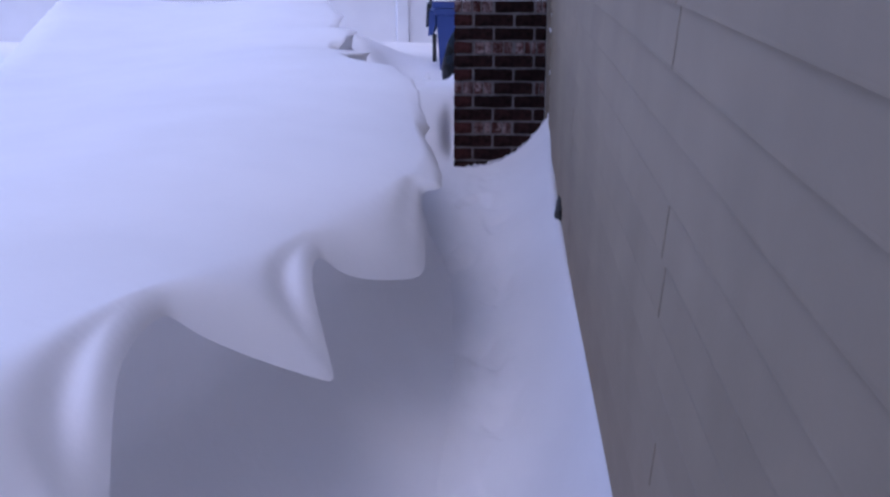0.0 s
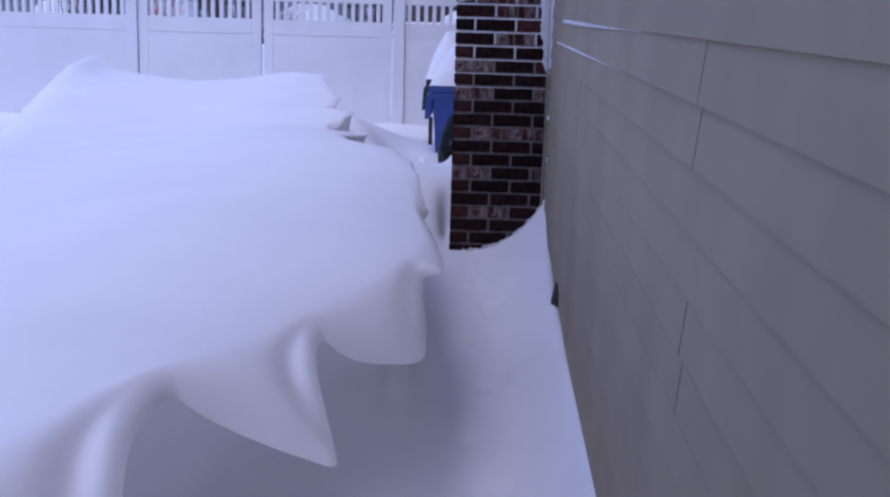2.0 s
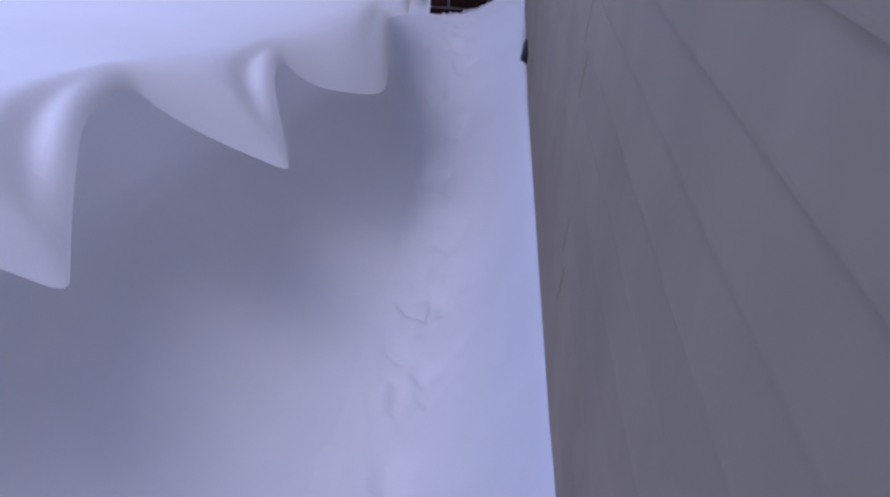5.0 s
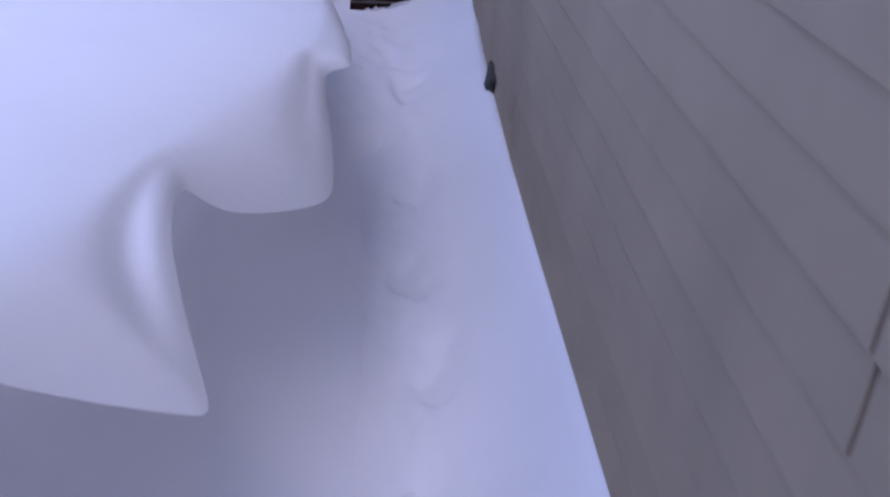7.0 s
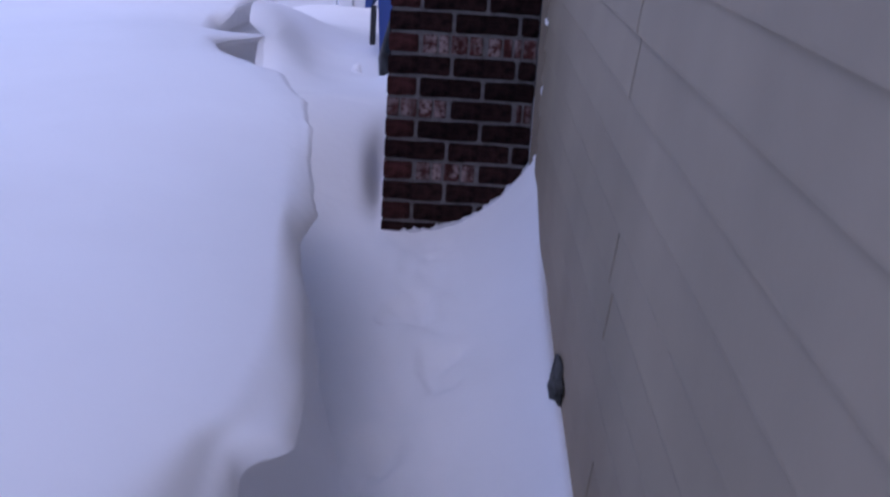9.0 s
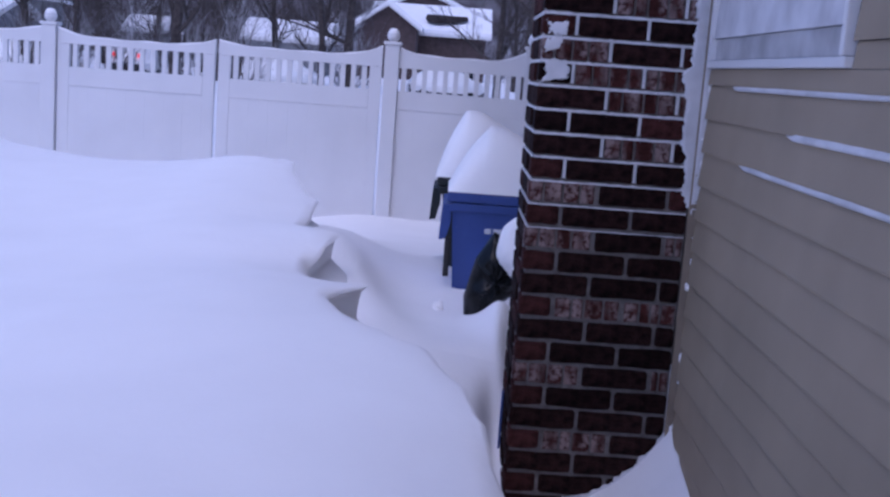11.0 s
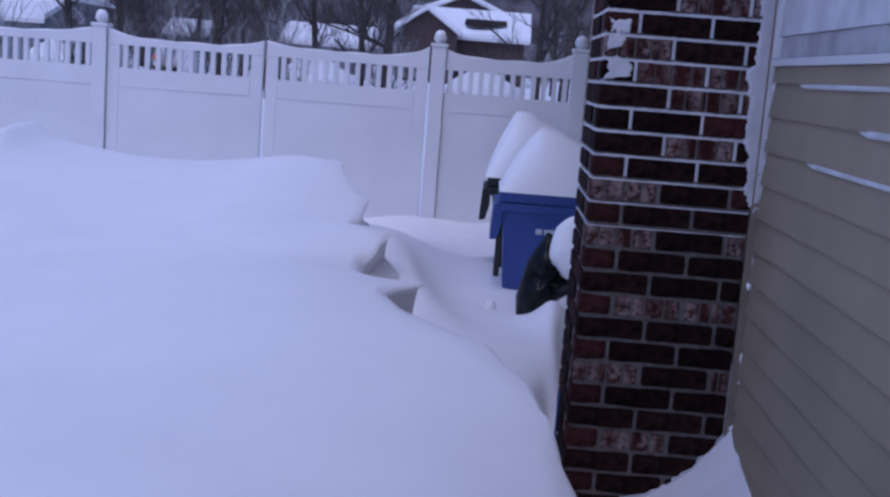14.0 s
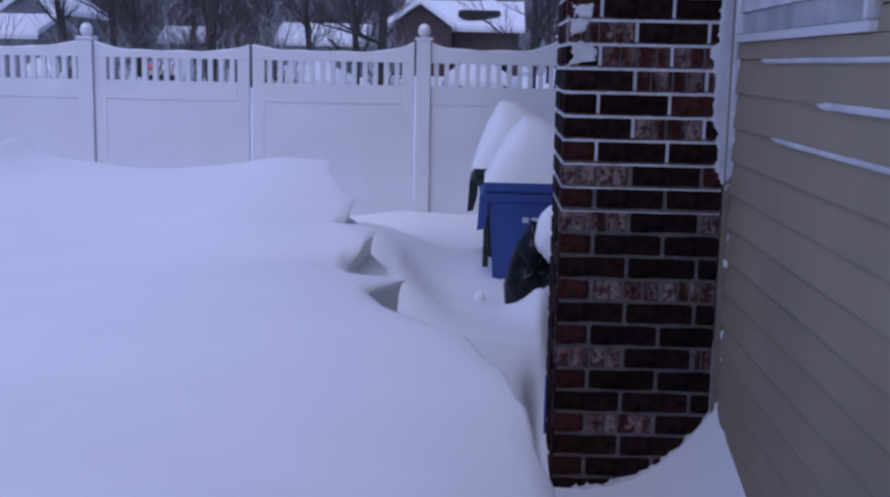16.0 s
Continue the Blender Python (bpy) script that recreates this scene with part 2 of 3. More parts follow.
for py, px in ((-4.25, 0.14), (-3.8, 0.19), (-3.35, 0.25), (-2.95, 0.18), (-2.5, 0.27), (-2.1, 0.19), (-1.65, 0.26), (-1.3, 0.10), (-0.95, 0.22), (-0.6, 0.13)):
    pit = (((ix - px + sx) / 0.055) ** 2 + ((iy - py + sy) / 0.10) ** 2) * (1 + 0.5 * t2)
    trod[inner] -= 0.034 * np.exp(-pit ** 2)
GZ = GZ + trod + np.where(inner, 0, 0.006 * np.sin(GX * 5.1 + GY * 2.2) * np.exp(-np.abs(GX) / 6) * np.exp(-np.abs(GY) / 12))
tagged(grid_mesh("ground", np.stack([GX, GY, GZ], -1), SNOW), "deep bluish white snow covering the ground, trodden beside the house", "snow", kind="structure")


# lip of the wind-carved drift: a base line with hanging tongues (place, reach, drop, width before, width after, bend after and before, rise after)
TONGUES = [(-5.75, 0.24, 0.16, 0.5, 0.6, 1.2, 1.2, 2.0), (-4.36, 0.225, 0.215, 0.20, 0.66, 1.4, 1.2, 4.0), (-3.455, 0.243, 0.205, 0.21, 0.66, 1.95, 1.0, 4.2), (-2.65, 0.17, 0.15, 0.28, 0.36, 0.8, 0.62, 0.75),
           (-0.86, 0.014, 0.0, 0.16, 0.02, 1.0, 1.0, 1.0), (-0.66, 0.016, 0.0, 0.15, 0.02, 1.0, 1.0, 1.0), (-0.40, 0.012, 0.0, 0.05, 0.02, 1.0, 1.0, 1.0), (-0.26, 0.02, 0.0, 0.05, 0.02, 1.0, 1.0, 1.0),
           (0.54, 0.185, 0.0, 0.37, 0.26, 1.0, 1.25, 1.0), (1.42, 0.165, 0.02, 0.45, 0.06, 1.0, 0.7, 1.0), (2.22, 0.035, 0.0, 0.6, 0.08, 1.0, 0.8, 1.0), (3.2, 0.04, 0.0, 0.3, 0.05, 1.0, 0.8, 1.0)]


def lip_base(y):
    # before y -4.6, out of view, the lip is raised to shade the hollow
    x = np.interp(y, [-7.5, -5.2, -4.6, -3.73, -2.88, -2.36, -2.29, -2.25, -2.08, -1.75, -1.6, -1.45, -1.3, -1.05, -0.84, -0.64, -0.44, -0.32, -0.06, 0.17, 0.87, 1.47, 2.2, 2.85, 3.27, 4.3],
                  [-0.80, -0.56, -0.578, -0.43, -0.225, -0.05, -0.015, 0.05, 0.045, -0.005, -0.035, -0.055, -0.045, -0.095, -0.13, -0.175, -0.255, -0.35, -0.50, -0.58, -0.72, -0.83, -0.885, -1.06, -1.18, -1.45])
    z = np.interp(y, [-7.5, -5.2, -4.6, -3.73, -2.88, -2.1, -1.3, -1.03, -0.84, -0.44, 0.17, 0.54, 0.80, 0.92, 1.10, 1.42, 1.55, 2.2, 3.27, 3.5, 4.2],
                  [0.80, 0.74, 0.575, 0.505, 0.40, 0.44, 0.46, 0.505, 0.55, 0.595, 0.575, 0.56, 0.49, 0.50, 0.60, 0.615, 0.56, 0.625, 0.726, 0.66, 0.1])
    return x, z


def tongues(y):
    """How far the lip reaches out over the base line and hangs below it."""
    dx, dz = 0 * y, 0 * y
    for yt, reach, drop, wl, wr, bend, lead, lift in TONGUES:
        d = y - yt
        s = np.where(d < 0, np.clip(1 + d / wl, 0, 1), np.clip(1 - d / wr, 0, 1))
        dx, dz = dx + reach * s ** np.where(d < 0, lead, bend), dz - drop * s ** np.where(d < 0, 0.75 * lead, lift)
    return dx, dz


def drift_top(x, y):
    # the 0.2 rise before y -4.4 belongs to that unseen shading height
    h = 0.56 + 0.2 * sstep((-y - 4.4) / 1.2) - 0.10 * sstep((-x - 0.6) / 1.6) + 0.02 * np.sin(x * 0.9 + 1.0) * np.cos(y * 0.55)
    h = h + 0.06 * np.exp(-((y - 0.1) / 1.1) ** 2) * np.exp(-np.abs(x + 0.3) / 1.5)
    rise = sstep((y - 0.3) / 3.0)
    crest = 0.63 + 0.14 * np.exp(-((x + 1.15) / 0.5) ** 2) + 0.13 * np.exp(-np.abs((x + 3.04) / 0.11) ** 1.4) + 0.045 * np.exp(-((x + 2.9) / 0.5) ** 2)
    h = h + (crest - h) * rise
    flank = -x - 3.02 + 0.2 * np.clip(3.4 - y, 0, 6)
    h = h * (1 - sstep(flank / 0.75) * 0.75 * sstep((y + 0.5) / 2.0))
    return h * (1 - sstep((y - 3.45) / 0.8) * 0.9) * sstep((y + 13.6) / 1.5)


ly = np.arange(-13.5, 4.4, 0.0125)


def blur(a, n):
    return np.convolve(np.pad(a, n, "edge"), np.ones(2 * n + 1) / (2 * n + 1), "valid")


bx, bz = lip_base(ly)
dx, dz = tongues(ly)
rag = 0.018 * wob(ly, ly * 0, 0.24, 2.0) + (0.012 * wob(ly, ly * 0, 0.085, 6.0) + 0.006 * wob(ly, ly * 0, 0.035, 9.0)) * (0.55 + 0.9 * wob(ly, ly * 0, 0.37, 4.0))
lx = blur(bx + dx, 1) + rag * np.interp(ly, [-2.1, -1.7, -0.4, 0.0], [0.25, 0.7, 0.7, 0.35])
lz = blur(bz + dz, 1)
soft = np.exp(-((ly + 2.65) / 0.22) ** 2)
lx = lx + (blur(blur(lx, 3), 3) - lx) * soft
lz = lz + (blur(blur(lz, 3), 3) - lz) * soft
short = sstep((ly + 1.55) / 0.6)


def reach_of(a, n, pick):
    """Least or greatest value of a line within n steps to both sides."""
    return pick([np.roll(np.pad(a, n, "edge"), k)[n:-n] for k in range(-n, n + 1)], axis=0)


root = (blur(blur(bx, 16), 16) - 0.055) * (1 - short) + (blur(reach_of(lx, 12, np.min), 10) - 0.045) * short
rz = blur(blur(bz, 16), 16) + 0.05 - 0.030 * short
# curled lip from its edge back to the root, then the smooth back of the drift
u = np.linspace(0, 1, 16)[None, :]
SX = lx[:, None] + (root - lx)[:, None] * u
slope = ((drift_top(root, ly) - rz - 0.006) / 0.32 * (lx - root))[:, None]
SZ = lz[:, None] + slope * u + ((rz - lz)[:, None] - slope) * (1 - (1 - u) ** 2) + 0.006 * np.minimum(u * 8, 1)
for yt, depth in ((-5.75, 0.03), (-4.34, 0.03), (-3.455, 0.022), (-2.65, 0.010)):
    d = (ly - yt - 0.16) / np.where(ly > yt + 0.16, 0.22, 0.15)
    SZ = SZ - depth * np.exp(-d ** 2)[:, None] * np.exp(-((u - 0.38 - 0.12 * d[:, None]) / 0.17) ** 2)
out = np.concatenate([np.geomspace(0.012, 0.9, 36), np.arange(0.96, 3.4, 0.045), np.geomspace(3.5, 9.0, 12)])[None, :]
TX = root[:, None] - out
TY = np.repeat(ly[:, None], TX.shape[1], 1)
r0 = (rz + 0.006)[:, None]
TZ = r0 + (drift_top(TX, TY) - r0) * (1 - np.exp(-out / 0.32))
far = np.clip(out / 0.4, 0, 1) * (1 - np.clip((out - 3) / 4, 0, 1))
TZ = TZ + far * (0.012 * wob(TX, TY, 0.55, 41.0) + 0.0035 * wob(TX, TY, 0.16, 43.0))
back = np.stack([TX, TY, TZ], -1)[:, ::-1]
strip = np.stack([SX, np.repeat(ly[:, None], SX.shape[1], 1), SZ], -1)[:, ::-1]
# underside of the lip, then the hollow face down to its toe in the trench
rc = (lx - 0.025) * short + root * (1 - short)
ux = lx[:, None] + (rc - lx)[:, None] * u
uz = (strip[:, ::-1, 2] - (0.003 + 0.035 * u)) * (1 - short)[:, None] + (lz[:, None] - 0.02 * u) * short[:, None]
uz[:, 0] = lz
inx = (rc - 0.012) * short + (root - 0.15) * (1 - short)
cup = sstep((ly + 0.35) / 0.35)
apron = blur(blur(reach_of(lx, 22, np.max), 16), 16) + 0.11
toe = ((lx + 0.05) * (1 - cup) + apron * cup) * short + np.interp(ly, [-7.5, -4.5, -3.7, -2.9, -2.4, -1.2], [-0.30, 0.08, 0.14, 0.20, 0.17, 0.11]) * (1 - short)
fl = low_snow(toe, ly) - 0.03
z0 = uz[:, -1]
cols = []
for k in np.linspace(0.03, 1, 26):
    if k < 0.3:
        x = rc + (inx - rc) * math.sin(k / 0.3 * math.pi / 2)
    else:
        x = inx + (toe - inx) * ((k - 0.3) / 0.7) ** (1.15 - 0.25 * cup)
    cols.append(np.stack([x, ly, z0 + (fl - z0) * (1 - (1 - k) ** 1.55)], -1))
under = np.concatenate([np.stack([ux, np.repeat(ly[:, None], ux.shape[1], 1), uz], -1), np.stack(cols, 1)], 1)
drift = thing("snow_drift")
for nm, sheet in (("drift_back", np.concatenate([back, strip], 1)), ("hollow_face", under)):
    grid_mesh(nm, sheet, SNOW).parent = drift
tagged(drift, "smooth wind-carved snow drift with hanging pointed cornice lips", "snow drift")

# ---- house wall with lapped vinyl siding ----
LAP, LAP_TOP = 0.0953, 1.218
WY0, WY1, WZ0, WZ1 = -1.155, -0.035, 1.372, 2.62
HOUSE_Y = 6.5
bm = bmesh.new()
for y0, y1, z0, z1 in ((-9.0, HOUSE_Y, -0.9, WZ0), (-9.0, HOUSE_Y, WZ1, 2.775), (-9.0, WY0, WZ0, WZ1), (WY1, HOUSE_Y, WZ0, WZ1)):
    add_box(bm, (WALL_X + 0.006, y0, z0), (WALL_X + 0.25, y1, z1))
core = part("wall_east", bm, WALLCORE)
tagged(core, "taupe lapped vinyl siding of the house wall beside snow", "wall", kind="structure")


def plank(k, y0, y1, top=9.0, low=-9.0):
    """One lapped course, cut off above top or below low where it meets the window."""
    zt = LAP_TOP - k * LAP + 0.004
    zb = zt - LAP
    def face(z):
        return WALL_X + 0.001 - 0.0085 * (zt - z) / (LAP - 0.007)
    zu = min(zt, top)
    if low > zb:
        o = [(WALL_X + 0.004, zu), (face(zu), zu), (face(low), low), (WALL_X + 0.004, low)]
    else:
        o = [(WALL_X + 0.004, zu), (face(zu), zu), (WALL_X - 0.0075, zb + 0.007), (WALL_X - 0.007, zb + 0.001), (WALL_X + 0.004, zb + 0.004)]
    return prism(o, "y", y0, y1)


for k in range(-15, 16):
    pair = (k + 40) // 2
    cuts = [-8.95, -4.09 if pair % 2 == 0 else -7.6, -1.88 if pair % 2 == 1 else -0.0, -0.012]
    if pair % 2 == 0:
        cuts = [-8.95, -4.09, -0.012]
    zt = LAP_TOP - k * LAP
    for a, b in zip(cuts, cuts[1:]):
        segs = [(a, b)]
        if zt > 1.37 and zt - LAP < 2.75 and a < -0.06 < b + 0.1:
            segs = [(a, -1.16)] if a < -1.16 else []
        for s0, s1 in segs:
            part("siding_plank", plank(k, s0 + 0.0048, s1 - 0.0048, low=1.363 if k == -2 and s1 > -1.2 else -9.0), SIDING, core)

for k in range(-15, 16):
    for a, b in ((0.475, 3.3), (3.3, HOUSE_Y)) if k % 4 < 2 else ((0.475, 4.6), (4.6, HOUSE_Y)):
        part("siding_plank", plank(k, a + 0.0048, b - 0.0048), SIDING, core)
part("siding_plank", plank(-2, -1.8752, -0.012, 1.362), SIDING, core)
for nm, lo, hi in (("wall_north", (WALL_X + 0.251, HOUSE_Y - 0.2, -0.9), (7.0, HOUSE_Y, 2.775)), ("wall_south", (WALL_X + 0.251, -9.0, -0.9), (7.0, -8.8, 2.775)), ("wall_far", (7.001, -9.0, -0.9), (7.25, HOUSE_Y, 2.775))):
    tagged(part(nm, box(lo, hi), SIDING), "plain taupe siding wall of the house", "wall", kind="structure")
roof = part("roof", prism([(WALL_X - 0.68, 3.005), (7.9, 3.005), (7.9, 3.2), (3.9, 5.0), (WALL_X - 0.68, 3.2)], "y", -9.3, HOUSE_Y + 0.3), SNOW)
tagged(roof, "pitched house roof under thick snow", "roof", kind="structure")
# unseen overhang, added and widened to darken wall, chimney and trench
eave = part("added_eave", box((WALL_X - 0.70, -9.3, 2.78), (7.9, HOUSE_Y + 0.31, 3.0), 0.01), VINYL)
tagged(eave, "plain white soffit added out of view to shade the wall", "roof", kind="structure")

# ---- brick chimney ----
H = 0.0677
chim = part("brick_chimney", box((0.008, 0.008, -0.30), (0.462, 0.46, 2.775)), MORTAR)
tagged(chim, "dark red brick chimney with pale mortar and stuck snow", "chimney")
shared = {}


def brick(x0, x1, y0, y1, row, material, name="brick"):
    key = (round(x1 - x0, 3), round(y1 - y0, 3), material.name, random.randrange(3))
    w, d, h = x1 - x0, y1 - y0, H - 0.0112
    if key not in shared:
        bm = bmesh.new()
        if material is FLECK and w > 0.045:
            n = max(2, round(w / 0.043))
            add_box(bm, (0.001, 0.012, 0.001), (w - 0.001, d, h - 0.001))
            cuts = [0] + [w * (i + random.uniform(-0.22, 0.22)) / n for i in range(1, n)] + [w]
            for a, b in zip(cuts, cuts[1:]):
                add_box(bm, (a + 0.0034, random.uniform(0, 0.003), 0), (b - 0.0034, 0.02, h), 0.004)
        else:
            r = bmesh.ops.create_cube(bm, size=1.0)
            if w > 0.08:
                bmesh.ops.subdivide_edges(bm, edges=[e for e in bm.edges if abs(e.verts[0].co.x - e.verts[1].co.x) > 0.5], cuts=3)
            for v in bm.verts:
                v.co = Vector(((v.co.x + 0.5) * w, (v.co.y + 0.5) * d, (v.co.z + 0.5) * h + random.uniform(-0.0018, 0.0018)))
            rim = [e for e in bm.edges if len(e.link_faces) == 2 and e.calc_face_angle(0) > 1.0]
            bmesh.ops.bevel(bm, geom=rim, offset=0.0042, segments=2, affect="EDGES")
        me = bpy.data.meshes.new("brick")
        bm.to_mesh(me)
        bm.free()
        me.materials.append(material)
        shared[key] = me
    ob = new(name, shared[key])
    ob.location = (x0, y0, row * H + 0.0056)
    ob.parent = chim
    return ob


FLECKED = {3: (1,), 6: (0, 2), 9: (1, 2), 12: (0, 2), 14: (0,), 16: (1,), 18: (1, 2), 19: (1, 2), 20: (0,), 22: (1, 2)}
REDDISH = {1: (0,), 3: (0,), 5: (0,), 9: (0,), 7: (0,), 11: (0,), 13: (0,), 14: (2,), 15: (0,), 17: (2,), 20: (2,), 21: (0,)}
G = 0.0055
for row in range(-3, 40):
    even = row % 2 == 0
    edges = [0.0, 0.1985, 0.4015, 0.460] if even else [0.0, 0.097, 0.300, 0.460]
    for i, (a, b) in enumerate(zip(edges, edges[1:])):
        m = FLECK if i in FLECKED.get(row, ()) else BRICKRED if i in REDDISH.get(row, ()) else BRICK
        brick(a + (0 if i == 0 else G), b - (0 if i == 2 else G), 0.0, 0.09, row, m)
    side = [0.1, 0.303, 0.46] if even else [0.1985, 0.40, 0.46]
    for a, b in zip(side, side[1:]):
        brick(0.0, 0.09, a, b - 2 * G, row, random.choice((BRICK, BRICK, BRICKRED)))

trim = part("corner_trim", box((0.4635, -0.010, -0.3), (0.4995, 0.004, 3.0), 0.002), TAUPE)
tagged(trim, "taupe vinyl channel between chimney and siding", "trim", kind="structure")

# ---- white vinyl fence with gate ----
FZ0 = -0.5


def fence_post(x, ztop, w=0.115):
    p = thing("fence_post", (x, FENCE_Y, FZ0))
    part("post", box((-w / 2, -w / 2, 0), (w / 2, w / 2, ztop - FZ0), 0.006), VINYL, p)
    part("cap", box((-w / 2 - 0.012, -w / 2 - 0.012, ztop - FZ0 + 0.001), (w / 2 + 0.012, w / 2 + 0.012, ztop - FZ0 + 0.028), 0.008), VINYL, p)
    bm = bmesh.new()
    bmesh.ops.create_uvsphere(bm, u_segments=16, v_segments=10, radius=0.05)
    for v in bm.verts:
        v.co.z += ztop - FZ0 + 0.072
    part("finial", bm, VINYL, p, "ball finial", smooth=True)
    bm = bmesh.new()
    bmesh.ops.create_uvsphere(bm, u_segments=14, v_segments=8, radius=0.046)
    for v in bm.verts:
        v.co = Vector((v.co.x, v.co.y, max(v.co.z, 0) * 1.0 + ztop - FZ0 + 0.088))
    part("snow_cap", bm, SNOW, p, "cap of snow", smooth=True)
    return tagged(p, "white vinyl fence post with a snow-capped ball finial", "fence post", "fence posts")


def fence_panel(name, x0, x1, zl, zm, zr, label, stiles):
    """Solid vinyl panel with an open row of pickets under a dipped top rail; heights of the rail at both ends and mid."""
    p = thing(name, ((x0 + x1) / 2, FENCE_Y, FZ0))
    half = (x1 - x0) / 2
    zo, z1 = 1.105 - FZ0, 1.285 - FZ0
    sw = 0.095 if stiles else 0.0
    n = 24
    bm = bmesh.new()
    def dip(u):
        e = (zl if u < 0 else zr)
        return zm + (e - zm) * abs(u) ** 4 - FZ0
    up, lo = [], []
    for i in range(n + 1):
        u = -1 + 2 * i / n
        up.append((u * half, dip(u)))
        lo.append((u * half, z1))
    part("top_rail", prism(up + lo[::-1], "y", -0.026, 0.026), VINYL, p)
    sn = [(a, b + 0.001) for a, b in up] + [(a, b + 0.012 + 0.004 * math.sin(a * 19)) for a, b in up[::-1]]
    part("snow_line", prism(sn, "y", -0.024, 0.024), SNOW, p, "thin line of snow on the rail")
    part("mid_rail", box((-half + sw, -0.026, zo - 0.15), (half - sw, 0.026, zo), 0.004), VINYL, p)
    if stiles:
        for s in (-1, 1):
            a, b = sorted((s * half, s * (half - sw)))
            part("stile", box((a, -0.025, 0.02), (b, 0.025, z1 - 0.001), 0.004), VINYL, p)
    cnt = int((2 * half - 2 * sw) / 0.083)
    for i in range(cnt):
        x = -half + sw + (i + 0.5) * (2 * half - 2 * sw) / cnt
        part("picket", box((x - 0.019, -0.019, zo + 0.001), (x + 0.019, 0.019, z1 - 0.001), 0.002), VINYL, p)
    bw = 0.15
    cnt = max(1, round((2 * half - 2 * sw) / bw))
    for i in range(cnt):
        a = -half + sw + i * (2 * half - 2 * sw) / cnt
        part("board", box((a + 0.0002, -0.020, 0.02), (a + (2 * half - 2 * sw) / cnt - 0.0002, 0.020, zo - 0.151)), VINYL, p)
    return tagged(p, label, "fence")


for x, z in ((-3.463, 1.42), (-0.745, 1.46), (0.37, 1.50), (-5.86, 1.39), (-8.26, 1.37), (-10.66, 1.36)):
    fence_post(x, z)
fence_panel("gate_leaf", -3.399, -2.145, 1.40, 1.335, 1.395, "white vinyl gate leaf with picket top and snow", True)
fence_panel("gate_leaf", -2.118, -0.822, 1.395, 1.355, 1.445, "white vinyl gate leaf with picket top and snow", True)
fence_panel("picket_fence", -0.686, 0.311, 1.44, 1.385, 1.47, "white vinyl privacy fence panel with picket top", False)
fence_panel("picket_fence", -5.80, -3.522, 1.40, 1.34, 1.40, "white vinyl privacy fence panel with picket top", False)
fence_panel("picket_fence", -8.20, -5.92, 1.40, 1.34, 1.40, "white vinyl privacy fence panel with picket top", False)
fence_panel("picket_fence", -10.60, -8.32, 1.39, 1.33, 1.39, "white vinyl privacy fence panel with picket top", False)

# ---- window, door casing and snow on the wall ----
win = thing("window_1", (WALL_X, WY0, WZ0))
wl_, wh_ = WY1 - WY0, WZ1 - WZ0
part("window_sill", box((-0.020, -0.01, -0.008), (0.05, wl_ + 0.003, 0.013), 0.004), VINYL, win)
part("window_head", box((-0.03, 0, wh_ - 0.05), (0.06, wl_, wh_), 0.004), VINYL, win)
for a, b in ((0.0, 0.022), (wl_ - 0.022, wl_)):
    part("window_jamb", box((-0.022, a, 0.014), (0.06, b, wh_ - 0.051), 0.004), VINYL, win)
part("sash_rail", box((-0.006, 0.023, 0.014), (0.03, wl_ - 0.023, 0.072), 0.003), mat("grey_vinyl", (0.50, 0.50, 0.51), 0.45), win)
part("pane", box((0.012, 0.023, 0.073), (0.018, wl_ - 0.023, wh_ - 0.051)), FROST, win, "frosted window pane")
bm = prism([(-0.014, 0.073), (0.012, 0.073), (0.012, 0.30), (0.004, 0.29), (-0.006, 0.2)], "y", 0.024, wl_ - 0.024)
part("snow_cling", bm, GREYSNOW, win, "snow clinging to the pane")
tagged(win, "white vinyl window with snow clinging to its pane", "window", kind="structure")

door = thing("door_1", (WALL_X, -5.80, 0.0))
part("casing", box((-0.018, -0.14, -0.1), (0.004, 0.0, 2.2), 0.006), VINYL, door)
part("door_panel", box((-0.010, -1.05, -0.1), (0.004, -0.141, 2.1), 0.006), VINYL, door)
tagged(door, "white storm door with wide white casing in the siding", "door", kind="structure")


def streak(lap, y0, y1, h, depth):
    """Windblown snow lying on the edge of a siding lap."""
    zt = LAP_TOP - lap * LAP
    n = 60
    rows = []
    for i in range(n + 1):
        y = y0 + (y1 - y0) * i / n
        k = min(1.0, i / 2, (n - i) / 34)
        dep = 0.0008 + depth * k ** 0.6
        hh = h * k * (0.95 + 0.35 * noise.noise((y * 3, lap * 3.3, 0.4)) + 0.3 * noise.noise((y * 14, lap * 5.3, 1.4)))
        rows.append([(WALL_X - 0.0005, y, zt + 0.003 + max(hh, 0.001)), (WALL_X - dep * 0.5, y, zt + 0.003 + max(hh, 0.001) * 0.8),
                     (WALL_X - dep, y, zt + 0.002 - 0.001 * k), (WALL_X - dep * 0.8, y, zt + 0.002 - 0.008 * k), (WALL_X - 0.004 * k, y, zt + 0.002 - 0.008 * k)])
    ob = grid_mesh("snow_streak", np.array(rows), GREYSNOW)
    return tagged(ob, "thin strip of snow caught on a siding edge", "snow", "snow strips on the siding")


streak(-1, -0.28, -2.3, 0.0075, 0.009)
streak(0, -0.80, -3.35, 0.0095, 0.0115)
streak(1, -0.43, -3.0, 0.0075, 0.0095)


